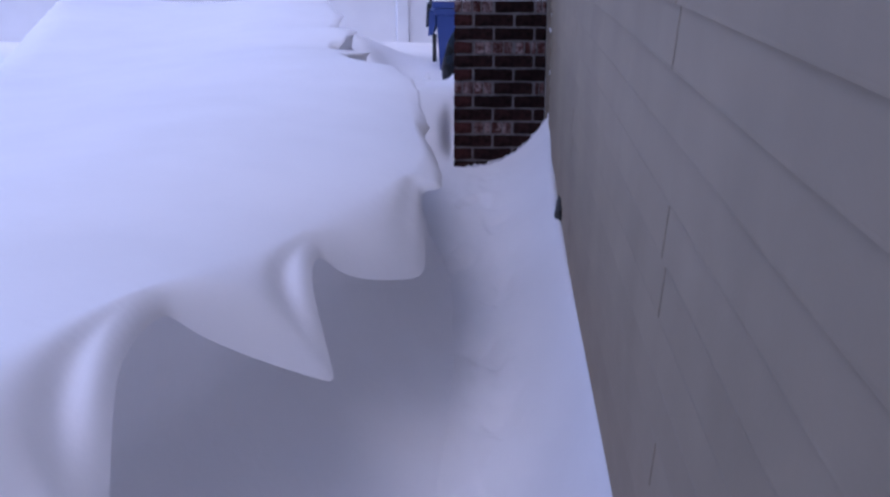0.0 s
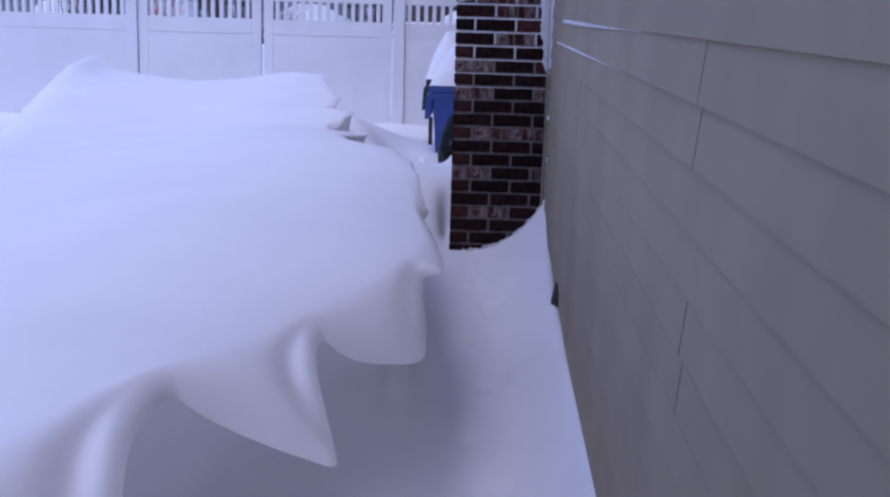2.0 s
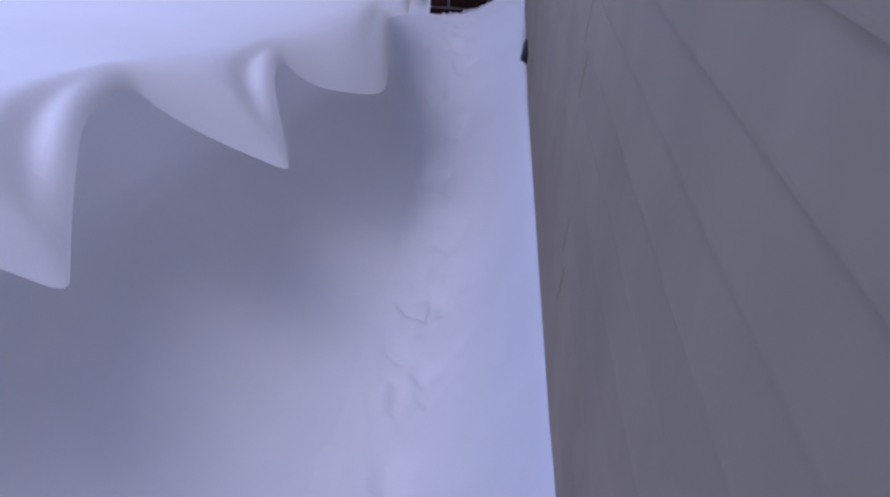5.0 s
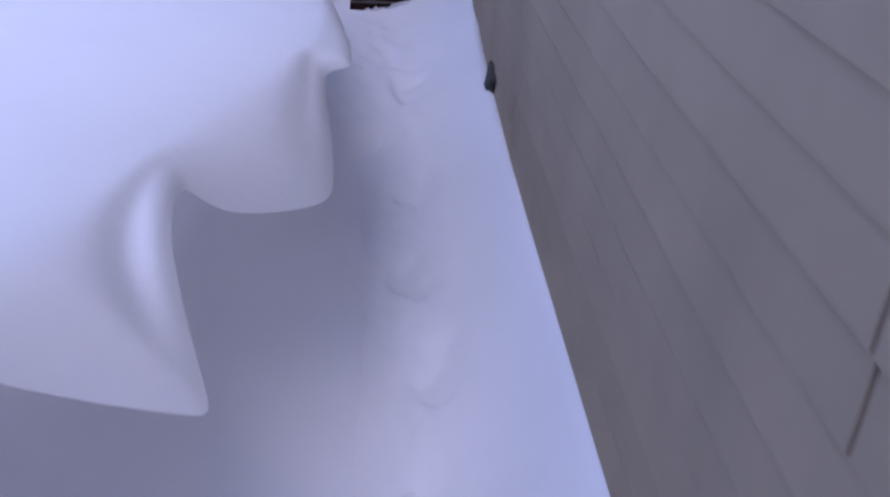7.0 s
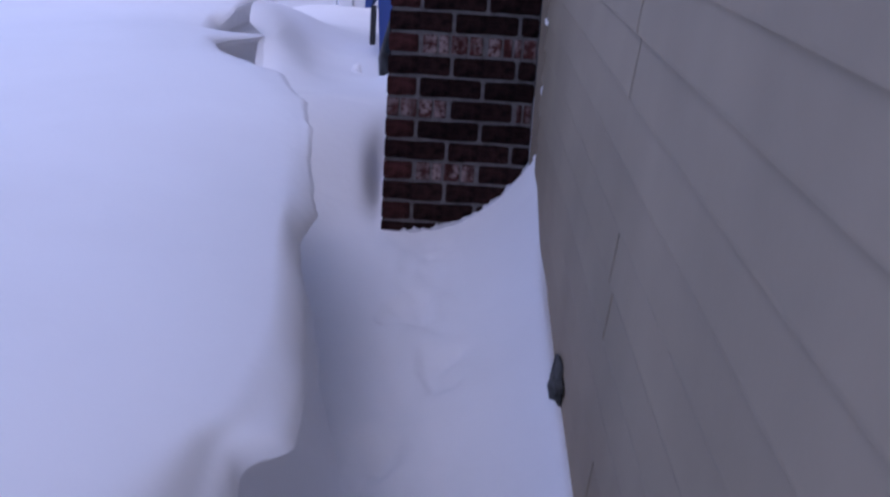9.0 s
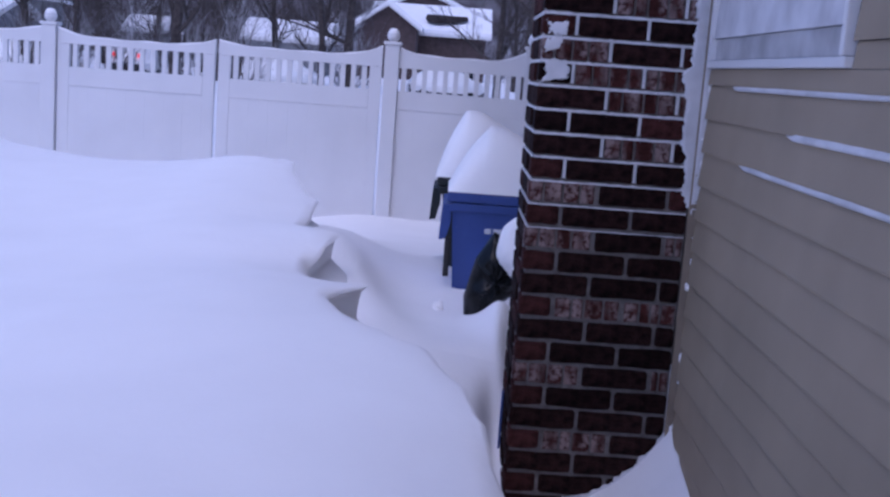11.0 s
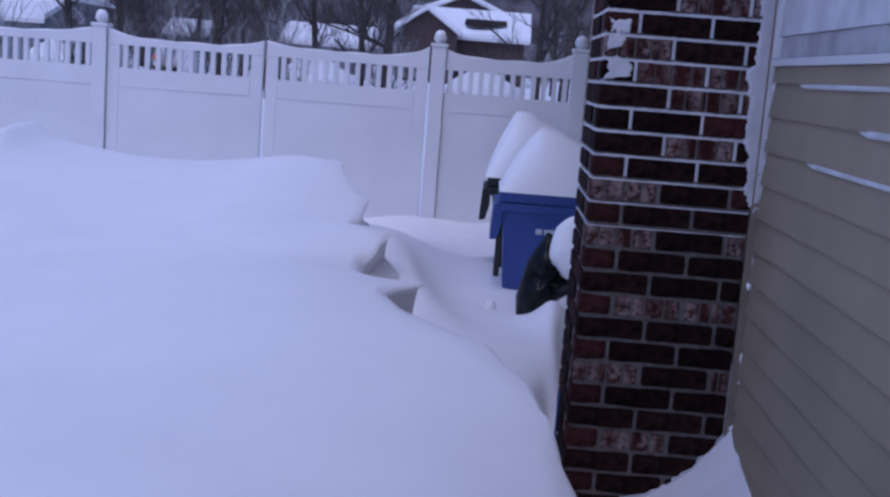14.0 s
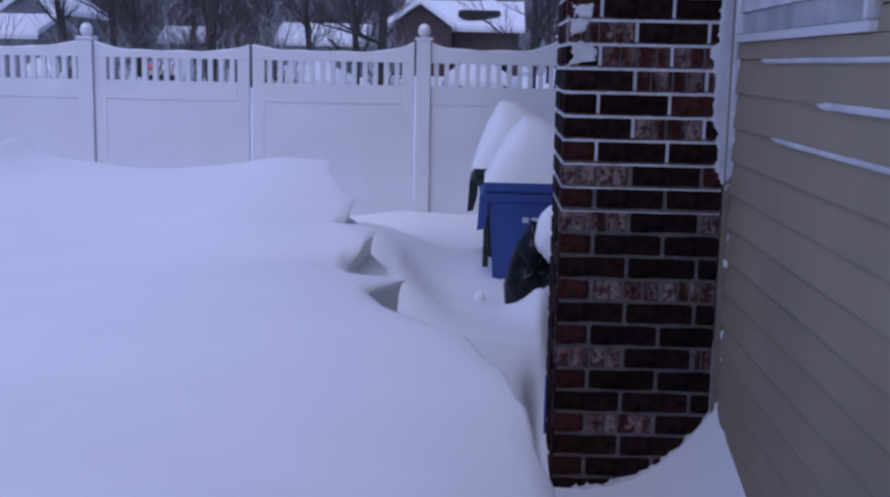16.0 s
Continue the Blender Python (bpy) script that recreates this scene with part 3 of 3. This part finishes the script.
def blob(name, loc, size, seed, label, category, group="", amp=0.35, sub=3):
    bm = bmesh.new()
    bmesh.ops.create_icosphere(bm, subdivisions=sub, radius=1.0)
    for v in bm.verts:
        v.co *= 1 + amp * noise.noise(v.co * 1.6 + Vector((seed, seed * 2, 0)))
        v.co = Vector((v.co.x * size[0], v.co.y * size[1], v.co.z * size[2]))
    return tagged(part(name, bm, SNOW, smooth=True, loc=loc), label, category, group)


for i in range(15):
    z = LAP_TOP + 0.09 - i * LAP * 0.75
    blob("snow_clump", (0.488 + 0.004 * math.sin(i * 2.1), -0.012, z), (0.007 + 0.003 * math.sin(i), 0.007, 0.010 + 0.006 * math.cos(i * 1.7)), i, "small clump of snow stuck beside the chimney", "snow", "snow clumps at the corner")


def crust(x0, x1, z0, z1, cover, seed, label, thick=0.005, front=0.0):
    """Thin crust of blown snow on the front of the bricks, torn where it thins out."""
    gx, gz = np.meshgrid(np.arange(x0, x1 + 0.001, 0.0025), np.arange(z0, z1, 0.003))
    f = cover(gx, gz) + 0.8 * wob(gx, gz, 0.045, seed) + 0.5 * wob(gx, gz, 0.017, seed + 7) + 0.3 * wob(gx, gz, 0.006, seed + 9)
    side = np.minimum(np.minimum(gx - x0, gz - z0), z1 - gz) / 0.012
    f = np.minimum(f, side - 0.3)
    y = front + np.where(f > 0, -0.0008 - thick * np.clip(f * 1.6, 0, 1) ** 0.6, 0.0095)
    return tagged(grid_mesh("snow_patch", np.stack([gx, y, gz], -1), GREYSNOW), label, "snow", "snow patches on the chimney")


def soft_box(x, z, x0, x1, z0, z1):
    return np.minimum(np.minimum(x - x0, x1 - x), np.minimum(z - z0, z1 - z)) / 0.012


crust(0.35, 0.474, 0.96, 1.80, lambda x, z: (x - 0.424 - 0.03 * np.abs((z - 1.36) / 0.40) ** 3 + 0.02 * np.exp(-((z - 1.335) / 0.02) ** 2)) / 0.016, 4.0, "ragged crust of blown snow down the chimney corner", 0.004)
crust(0.4637, 0.4990, 0.55, 1.80, lambda x, z: (z - 0.98) / 0.16 + 0.5 * wob(x * 0.4, z, 0.06, 51.0), 21.0, "blown snow packed on the corner channel", 0.003, -0.0104)
crust(0.002, 0.125, 1.285, 1.50, lambda x, z: -0.1 + 0.45 * wob(x, z, 0.03, 31.0) + 0.8 * np.maximum(np.maximum(soft_box(x, z, 0.018, 0.082, 1.30, 1.362), soft_box(x, z, 0.012, 0.058, 1.375, 1.42)), soft_box(x, z, 0.016, 0.072, 1.425, 1.462)), 9.0, "crust of blown snow stuck to corner bricks", 0.002)
crust(0.06, 0.470, 0.0, 0.50, lambda x, z: (low_snow(x, 0 * x) + 0.008 - z) / 0.012, 15.0, "torn edge of the snow bank on the bricks", 0.006)
for row in range(13, 26):
    w = 0.003 + 0.0058 * min(1, max(0, (row - 13) / 4))
    o = [(0.001 + 0.4575 * i / 40, -0.0015 * noise.noise((i * 0.7, row * 2.2, 0))) for i in range(41)]
    o += [(0.4585 - 0.4575 * i / 40, w * (0.9 + 0.45 * noise.noise((i * 0.8, row * 3.1, 5.0)))) for i in range(41)]
    part("snow_ledge", prism(o, "y", 0.003, 0.007), GREYSNOW, chim, "snow lying in a mortar joint", loc=(0, 0, row * H - 0.006))
    o = [(0.003 + 0.44 * i / 20, w * (0.8 + 0.4 * noise.noise((i * 0.8, row * 3.7, 8.0))) if i % 20 else 0.002) for i in range(21)]
    part("snow_ledge", prism([(0.003, 0.0), *o, (0.443, 0.0)], "x", 0.0015, 0.007), GREYSNOW, chim, "snow lying in a mortar joint", loc=(0, 0, row * H - 0.006))
    if row > 14:
        for x in ((0.1985, 0.4015) if row % 2 == 0 else (0.097, 0.300)):
            part("snow_joint", box((x - 0.0045, 0.004, 0.008), (x + 0.0045, 0.0085, H - 0.006), 0.001), GREYSNOW, chim, "snow packed in an upright joint", loc=(0, 0, row * H))

# unidentified dark spot at the foot of the siding, built as a half-buried lump
bm = bmesh.new()
bmesh.ops.create_icosphere(bm, subdivisions=3, radius=1.0)
for v in bm.verts:
    v.co *= 1 + 0.75 * noise.noise(v.co * 1.9 + Vector((2.0, 0.4, 1.1)))
    v.co = Vector((v.co.x * 0.014, v.co.y * 0.065, v.co.z * 0.05 - 0.012 * v.co.y))
tagged(part("stone", bm, DARKLUMP, smooth=True, loc=(0.472, -1.34, 0.14)), "rough dark lump for an unidentified dark spot against the siding", "stone")

# ---- wheeled bins, bag and their snow ----
def wheeled_bin(loc, material, label, turn, strut=True, foot=0.06):
    """Bin with its back, hinge and wheels on the -x side."""
    b = thing("wheeled_bin", loc)
    bm = bmesh.new()
    lo = [bm.verts.new(p) for p in ((foot, 0.04, 0.05), (0.52, 0.04, 0.05), (0.52, 0.46, 0.05), (foot, 0.46, 0.05))]
    hi = [bm.verts.new(p) for p in ((0.0, 0.0, 1.0), (0.62, 0.0, 1.0), (0.62, 0.50, 1.0), (0.0, 0.50, 1.0))]
    bm.faces.new(lo[::-1])
    bm.faces.new(hi)
    for i in range(4):
        bm.faces.new((lo[i], lo[(i + 1) % 4], hi[(i + 1) % 4], hi[i]))
    bmesh.ops.bevel(bm, geom=list(bm.edges), offset=0.02, segments=2, affect="EDGES")
    part("body", bm, material, b)
    part("lid", box((-0.025, -0.012, 1.001), (0.645, 0.512, 1.05), 0.012), material, b)
    part("rim", box((-0.012, -0.006, 0.955), (0.632, 0.506, 0.998), 0.008), material, b)
    part("handle", prism([(-0.044, 0.985), (-0.002, 0.985), (-0.002, 0.90), (-0.022, 0.82), (-0.054, 0.815)], "y", 0.03, 0.47), material, b)
    for y in (-0.005, 0.445):
        bm = bmesh.new()
        bmesh.ops.create_cone(bm, cap_ends=True, segments=24, radius1=0.11, radius2=0.11, depth=0.05)
        bmesh.ops.rotate(bm, verts=bm.verts, matrix=Matrix.Rotation(radians(90), 3, "X"))
        bmesh.ops.translate(bm, verts=bm.verts, vec=(0.02, y + 0.03, 0.11))
        part("wheel", bm, RUBBER, b)
    if strut:
        part("strut", box((-0.024, 0.02, 0.64), (0.004, 0.05, 0.83), 0.006), RUBBER, b)
    b.rotation_euler.z = radians(turn)
    return tagged(b, label, "bin")


blue = wheeled_bin((-0.205, 2.03, -0.305), BLUE, "blue plastic wheeled recycling bin heaped with snow", 0)
for x, w in ((0.16, 0.03), (0.20, 0.05), (0.26, 0.06)):
    part("marking", box((x, -0.0005, 0.86), (x + w, 0.004, 0.885)), PRINT, blue, "pale printed marking")
wheeled_bin((-0.265, 2.72, -0.305), GREEN, "dark green wheeled bin heaped with snow", 0, False, 0.15)


def heap(name, loc, sx, sy, h, lean, label):
    """Rounded cap of drifted snow on a flat lid."""
    u = np.linspace(-1, 1, 26)
    X, Y = np.meshgrid(u, u)
    rise = np.clip((X + 1) / lean, 0, 1) ** 0.85 * (1 - 0.5 * np.clip(X + 1 - lean, 0, 1.3)) * np.clip((1 - X) / 0.5, 0, 1) ** 0.5
    rise = rise - 0.10 * np.exp(-((X + 1 - lean) / 0.16) ** 2)
    Z = h * rise * np.clip(1 - np.abs(Y) ** 2.4, 0, 1) ** 0.6 + 0.012 * wob(X, Y, 0.6, lean)
    Z = np.where(np.maximum(np.abs(X), np.abs(Y)) > 0.999, 0.0, Z)
    p = np.stack([X * sx, Y * sy, Z], -1)
    ob = grid_mesh(name, p, SNOW)
    ob.location = loc
    return tagged(ob, label, "snow", "snow heaps on the bins")


heap("snow_load", (0.105, 2.28, 0.744), 0.335, 0.265, 0.345, 0.56, "tall rounded heap of snow on the blue bin lid")
heap("snow_load", (0.045, 2.97, 0.744), 0.345, 0.265, 0.40, 0.42, "tall rounded heap of snow on the dark green bin lid")

# slack rubbish bag behind the chimney: a pointed outline, drawn to a bulged and creased front and back
outline = [(-0.026, 0.657), (0.09, 0.60), (0.12, 0.50), (0.085, 0.405), (0.02, 0.352), (-0.013, 0.336), (-0.055, 0.262), (-0.108, 0.240), (-0.128, 0.30), (-0.135, 0.378), (-0.094, 0.542)]
ring = []
for (ax, az), (bx_, bz_) in zip(outline, outline[1:] + outline[:1]):
    for q in range(8):
        ring.append((ax + (bx_ - ax) * q / 8, az + (bz_ - az) * q / 8))
bm = bmesh.new()
for side in (-1, 1):
    loops = []
    for lv in range(11):
        r = 1 - lv / 11
        loop = []
        for k, (px, pz) in enumerate(ring):
            cx, cz = -0.015, 0.45
            x, z = cx + (px - cx) * r, cz + (pz - cz) * r
            a = math.atan2(px + 0.03, 0.70 - pz)
            crease = 0.024 * min(1.0, r * 3) * (1 - abs(((a * 3.2 + 0.8 * noise.noise((x * 9, z * 9, 2.0))) % 1.0) * 2 - 1)) + 0.014 * noise.noise((x * 22, z * 14, 5.0))
            y = side * (0.075 * (1 - r ** 2.2) + crease * min(1.0, (1 - r) * 5))
            loop.append(bm.verts.new((x, y, z)))
        loops.append(loop)
    tip = bm.verts.new((-0.015, side * 0.088, 0.45))
    for p, q in zip(loops, loops[1:]):
        for k in range(len(p)):
            bm.faces.new((p[k], p[(k + 1) % len(p)], q[(k + 1) % len(p)], q[k]))
    for k in range(len(loops[-1])):
        bm.faces.new((loops[-1][k], loops[-1][(k + 1) % len(loops[-1])], tip))
bmesh.ops.remove_doubles(bm, verts=bm.verts, dist=0.0002)
bmesh.ops.recalc_face_normals(bm, faces=bm.faces)
tagged(part("rubbish_bag", bm, BLACK, smooth=True, loc=(0, 1.40, 0)), "creased shiny black plastic rubbish bag under snow", "bag")
blob("snow_mound", (0.105, 1.36, 0.60), (0.12, 0.12, 0.14), 3.3, "rounded cap of snow on the rubbish bag", "snow", amp=0.12, sub=4)
blob("snow_lump", (-0.235, 1.52, float(low_snow(np.array(-0.235), np.array(1.52))) + 0.012), (0.022, 0.02, 0.03), 7.0, "small lump of snow on the drifted surface", "snow", amp=0.5)

# blue strip painting the bluish shade of the hollow beside the chimney
tub = part("blue_shade_strip", box((-0.008, 0.32, 0.08), (-0.001, 0.345, 0.285), 0.003), BLUE)
tagged(tub, "thin blue strip coloured for the bluish shade in a snow hollow", "tub")

# ---- distance ----
bd = prism([(-420, -8), (420, -8), (420, 20)] + [(420 - i * 8.4, 17 + 4 * noise.noise((i * 0.31, 0.2, 0.7)) + 2 * noise.noise((i * 1.3, 1.2, 0.7))) for i in range(101)], "y", 210, 211)
tagged(part("backdrop", bd, WOODS), "dark bare wooded hillside behind the houses", "hillside", kind="structure")


def far_house(x, y, w, d, eave, ridge, wall_mat, label, front_gable=False, windows=()):
    """Snow-roofed house; the ridge runs along x, or towards the garden for a front gable."""
    h = thing("house", (x, y, -1.1))
    e, r = eave + 1.1, ridge + 1.1
    part("wall", box((-w / 2, 0, 0), (w / 2, d, e - 0.02)), wall_mat, h)
    o = 0.45
    if front_gable:
        part("gable", prism([(-w / 2, e - 0.02), (w / 2, e - 0.02), (0, r - 0.06)], "y", 0.0, 0.25), wall_mat, h)
        roof = prism([(-w / 2 - o, e - 0.1), (0, r), (w / 2 + o, e - 0.1), (w / 2 + o, e + 0.22), (0, r + 0.34), (-w / 2 - o, e + 0.22)], "y", -o, d + o)
        part("roof", roof, SNOW, h, "snow-covered roof")
        part("fascia", prism([(-w / 2 - o, e - 0.28), (0, r - 0.2), (w / 2 + o, e - 0.28), (w / 2 + o, e - 0.1), (0, r - 0.005), (-w / 2 - o, e - 0.1)], "y", -o - 0.05, -o + 0.02), VINYL, h)
    else:
        roof = prism([(-o, e - 0.1), (d / 2, r), (d + o, e - 0.1), (d + o, e + 0.2), (d / 2, r + 0.32), (-o, e + 0.2)], "x", -w / 2 - o, w / 2 + o)
        part("roof", roof, SNOW, h, "snow-covered roof")
        part("fascia", box((-w / 2 - o, -o - 0.06, e - 0.32), (w / 2 + o, -o - 0.005, e - 0.08)), VINYL, h)
        for s in (-1, 1):
            a, b = sorted((s * (w / 2 - 0.25), s * (w / 2 - 0.02)))
            part("gable", prism([(0, e - 0.02), (d, e - 0.02), (d / 2, r - 0.06)], "x", a, b), wall_mat, h)
    for wx, wz, ww, wh in windows:
        wi = part("window", box((wx - ww / 2, -0.06, wz), (wx + ww / 2, 0.02, wz + wh)), VINYL, h)
        part("pane", box((wx - ww / 2 + 0.08, -0.075, wz + 0.08), (wx + ww / 2 - 0.08, -0.061, wz + wh - 0.08)), DARKWIN, wi)
    return tagged(h, label, "house")


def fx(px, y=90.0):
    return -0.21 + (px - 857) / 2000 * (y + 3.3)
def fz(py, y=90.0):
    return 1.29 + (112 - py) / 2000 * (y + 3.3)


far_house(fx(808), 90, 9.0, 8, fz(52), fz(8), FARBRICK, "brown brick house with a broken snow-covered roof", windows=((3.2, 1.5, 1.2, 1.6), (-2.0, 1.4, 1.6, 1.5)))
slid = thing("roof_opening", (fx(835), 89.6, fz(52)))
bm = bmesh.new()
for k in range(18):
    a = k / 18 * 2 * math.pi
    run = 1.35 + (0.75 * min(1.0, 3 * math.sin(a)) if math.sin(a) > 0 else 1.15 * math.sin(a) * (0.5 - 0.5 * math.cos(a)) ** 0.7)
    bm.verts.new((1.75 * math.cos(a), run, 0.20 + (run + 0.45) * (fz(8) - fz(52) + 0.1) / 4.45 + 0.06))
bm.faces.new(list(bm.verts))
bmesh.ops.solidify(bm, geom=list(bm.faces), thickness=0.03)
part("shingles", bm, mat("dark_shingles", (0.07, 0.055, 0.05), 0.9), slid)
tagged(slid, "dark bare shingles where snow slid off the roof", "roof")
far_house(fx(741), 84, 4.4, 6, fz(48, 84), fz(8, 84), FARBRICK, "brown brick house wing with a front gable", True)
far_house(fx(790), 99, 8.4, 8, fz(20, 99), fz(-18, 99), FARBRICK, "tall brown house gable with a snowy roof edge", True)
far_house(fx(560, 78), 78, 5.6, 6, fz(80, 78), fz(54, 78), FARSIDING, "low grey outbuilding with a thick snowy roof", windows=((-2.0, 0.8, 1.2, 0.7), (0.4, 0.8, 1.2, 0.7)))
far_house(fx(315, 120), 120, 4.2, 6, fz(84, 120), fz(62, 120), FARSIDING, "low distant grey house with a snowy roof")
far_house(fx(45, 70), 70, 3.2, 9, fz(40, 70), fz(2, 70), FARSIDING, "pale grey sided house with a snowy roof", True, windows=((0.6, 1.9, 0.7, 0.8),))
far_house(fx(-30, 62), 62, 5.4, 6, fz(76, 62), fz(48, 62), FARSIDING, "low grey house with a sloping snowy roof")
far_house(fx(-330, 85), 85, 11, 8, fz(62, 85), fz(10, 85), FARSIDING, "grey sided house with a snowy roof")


def limb(bm, a, b, r0, r1, seg=5):
    d = (b - a).normalized()
    s = d.orthogonal().normalized()
    t = d.cross(s)
    r = []
    for p, q in ((a, r0), (b, r1)):
        r.append([bm.verts.new(p + (s * math.cos(k * 2 * math.pi / seg) + t * math.sin(k * 2 * math.pi / seg)) * q) for k in range(seg)])
    for k in range(seg):
        bm.faces.new((r[0][k], r[0][(k + 1) % seg], r[1][(k + 1) % seg], r[1][k]))


def bare_tree(height, seed, bark, label):
    rnd = random.Random(seed)
    tr = thing("bare_tree")
    tb, cb = bmesh.new(), bmesh.new()
    p, d, r = Vector((0, 0, -0.5)), Vector((0, 0, 1)), height * 0.018
    def branch(p, d, length, r, level):
        n = 4
        for i in range(n):
            d = (d + Vector((rnd.uniform(-1, 1), rnd.uniform(-1, 1), rnd.uniform(-0.2, 0.6))) * 0.22).normalized()
            q = p + d * length / n
            limb(cb, p, q, r, r * 0.8, 4 if level < 2 else 3)
            p, r = q, r * 0.8
            if level < 3:
                for _ in range(2):
                    e = (d + Vector((rnd.uniform(-1, 1), rnd.uniform(-1, 1), rnd.uniform(-0.1, 0.9)))).normalized()
                    branch(p, e, length * rnd.uniform(0.38, 0.6), r * 0.6, level + 1)
    steps = 9
    for i in range(steps):
        d = (d + Vector((rnd.uniform(-1, 1), rnd.uniform(-1, 1), 0.6)) * 0.07).normalized()
        q = p + d * height / steps
        limb(tb, p, q, r, r * 0.88, 7)
        p, r = q, r * 0.88
        if i >= 1:
            for _ in range(2):
                e = (Vector((rnd.uniform(-1, 1), rnd.uniform(-1, 1), rnd.uniform(0.2, 0.9)))).normalized()
                branch(p, e, height * rnd.uniform(0.14, 0.28), r * 0.5, 1)
    part("trunk", tb, bark, tr)
    part("crown", cb, bark, tr)
    return tagged(tr, label, "tree", "bare trees beyond the fence")


kinds = [bare_tree(h, s, FROSTBARK if s == 4 else BARK, "pale leafless tree with snow along its limbs" if s == 4 else "dark leafless winter tree with fine bare branches") for h, s in ((13, 1), (10, 2), (15, 3), (8, 4))]
rnd = random.Random(11)
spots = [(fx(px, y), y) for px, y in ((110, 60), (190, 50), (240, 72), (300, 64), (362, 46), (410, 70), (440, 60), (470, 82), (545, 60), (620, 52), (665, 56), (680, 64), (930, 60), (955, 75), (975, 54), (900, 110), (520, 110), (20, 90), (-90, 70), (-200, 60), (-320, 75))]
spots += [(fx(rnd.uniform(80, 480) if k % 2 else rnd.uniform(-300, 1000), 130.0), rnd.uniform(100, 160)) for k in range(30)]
spots += [(rnd.uniform(-75, 30), rnd.uniform(105, 190)) for _ in range(46)]
for i, (x, y) in enumerate(spots):
    base = kinds[i % 4]
    m = pose(x, y, -1.0, 0, 0, rnd.uniform(0, 360))
    if i < 4:
        base.matrix_basis = m
    else:
        s = rnd.uniform(0.8, 1.25)
        c = copy_thing(base, m)
        c.scale = (s, s, s)


def bare_shrub(height, seed, bark, label):
    rnd = random.Random(seed)
    sh = thing("bare_shrub")
    def grow(bm, p, d, length, r, level):
        for i in range(3):
            d = (d + Vector((rnd.uniform(-1, 1), rnd.uniform(-1, 1), rnd.uniform(0, 0.5))) * 0.2).normalized()
            q = p + d * length / 3
            limb(bm, p, q, r, r * 0.75, 3)
            p, r = q, r * 0.75
            if level < 3:
                for _ in range(2):
                    e = (d + Vector((rnd.uniform(-1, 1), rnd.uniform(-1, 1), rnd.uniform(0.0, 0.8))) * 0.8).normalized()
                    grow(bm, p, e, length * rnd.uniform(0.5, 0.7), r * 0.7, level + 1)
    for _ in range(4):
        bm = bmesh.new()
        grow(bm, Vector((rnd.uniform(-0.3, 0.3), rnd.uniform(-0.3, 0.3), -0.3)), Vector((rnd.uniform(-0.5, 0.5), rnd.uniform(-0.5, 0.5), 1)).normalized(), height * 0.5, height * 0.011, 1)
        part("stem", bm, bark, sh)
    return tagged(sh, label, "shrub", "bare shrubs beyond the fence")


bushes = [bare_shrub(h, s, b, w) for h, s, b, w in ((4.5, 21, BARK, "dark tangled leafless shrub in snow"), (6.0, 22, FROSTBARK, "leafless shrub with snow clinging to its twigs"), (5.2, 23, FROSTBARK, "spreading leafless shrub dusted with snow"))]
for i in range(84):
    y = rnd.uniform(36, 125)
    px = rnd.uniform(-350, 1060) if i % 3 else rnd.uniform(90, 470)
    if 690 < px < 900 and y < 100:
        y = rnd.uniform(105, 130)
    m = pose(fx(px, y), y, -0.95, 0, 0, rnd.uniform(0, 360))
    if i < 3:
        bushes[i].matrix_basis = m
    else:
        c = copy_thing(bushes[i % 3], m)
        c.scale = (rnd.uniform(0.8, 1.3),) * 3


LAMPRED = mat("lit_red_lamp", (0.6, 0.02, 0.02), 0.4)
LAMPRED.node_tree.nodes["Principled BSDF"].inputs["Emission Color"].default_value = (1.0, 0.06, 0.05, 1)
LAMPRED.node_tree.nodes["Principled BSDF"].inputs["Emission Strength"].default_value = 1.2


def snow_car(x, y, turn, lit=False):
    c = thing("parked_car", (x, y, -0.55))
    o = [(-2.1, 0.25), (2.1, 0.25), (2.15, 0.75), (1.3, 0.9), (0.7, 1.4), (-0.9, 1.42), (-1.5, 0.95), (-2.15, 0.85)]
    bm = prism(o, "y", -0.85, 0.85)
    bmesh.ops.bevel(bm, geom=list(bm.edges), offset=0.08, segments=2, affect="EDGES")
    part("body", bm, DARKWIN, c)
    o = [(-2.1, 0.5), (-1.5, 0.5), (-0.9, 0.5), (0.7, 0.5), (1.3, 0.5), (2.1, 0.5), (2.05, 1.05), (1.2, 1.4), (0.6, 1.85), (-0.8, 1.9), (-1.5, 1.5), (-2.0, 1.2)]
    bm = prism(o, "y", -1.0, 1.0)
    bmesh.ops.bevel(bm, geom=list(bm.edges), offset=0.12, segments=3, affect="EDGES")
    part("snow_cover", bm, SNOW, c, "thick cover of snow", smooth=True)
    for px in (-1.35, 1.35):
        for py in (-0.8, 0.8):
            bm = bmesh.new()
            bmesh.ops.create_cone(bm, cap_ends=True, segments=18, radius1=0.32, radius2=0.32, depth=0.2)
            bmesh.ops.rotate(bm, verts=bm.verts, matrix=Matrix.Rotation(radians(90), 3, "X"))
            bmesh.ops.translate(bm, verts=bm.verts, vec=(px, py, 0.3))
            part("wheel", bm, RUBBER, c)
    if lit:
        for py in (-0.8, 0.62):
            part("brake_light", box((-2.02, py, 1.22), (-1.9, py + 0.18, 1.42), 0.02), LAMPRED, c, "glowing red brake light")
    c.rotation_euler.z = radians(turn)
    return tagged(c, "parked car buried under a thick layer of snow", "car", "snowed-in cars")


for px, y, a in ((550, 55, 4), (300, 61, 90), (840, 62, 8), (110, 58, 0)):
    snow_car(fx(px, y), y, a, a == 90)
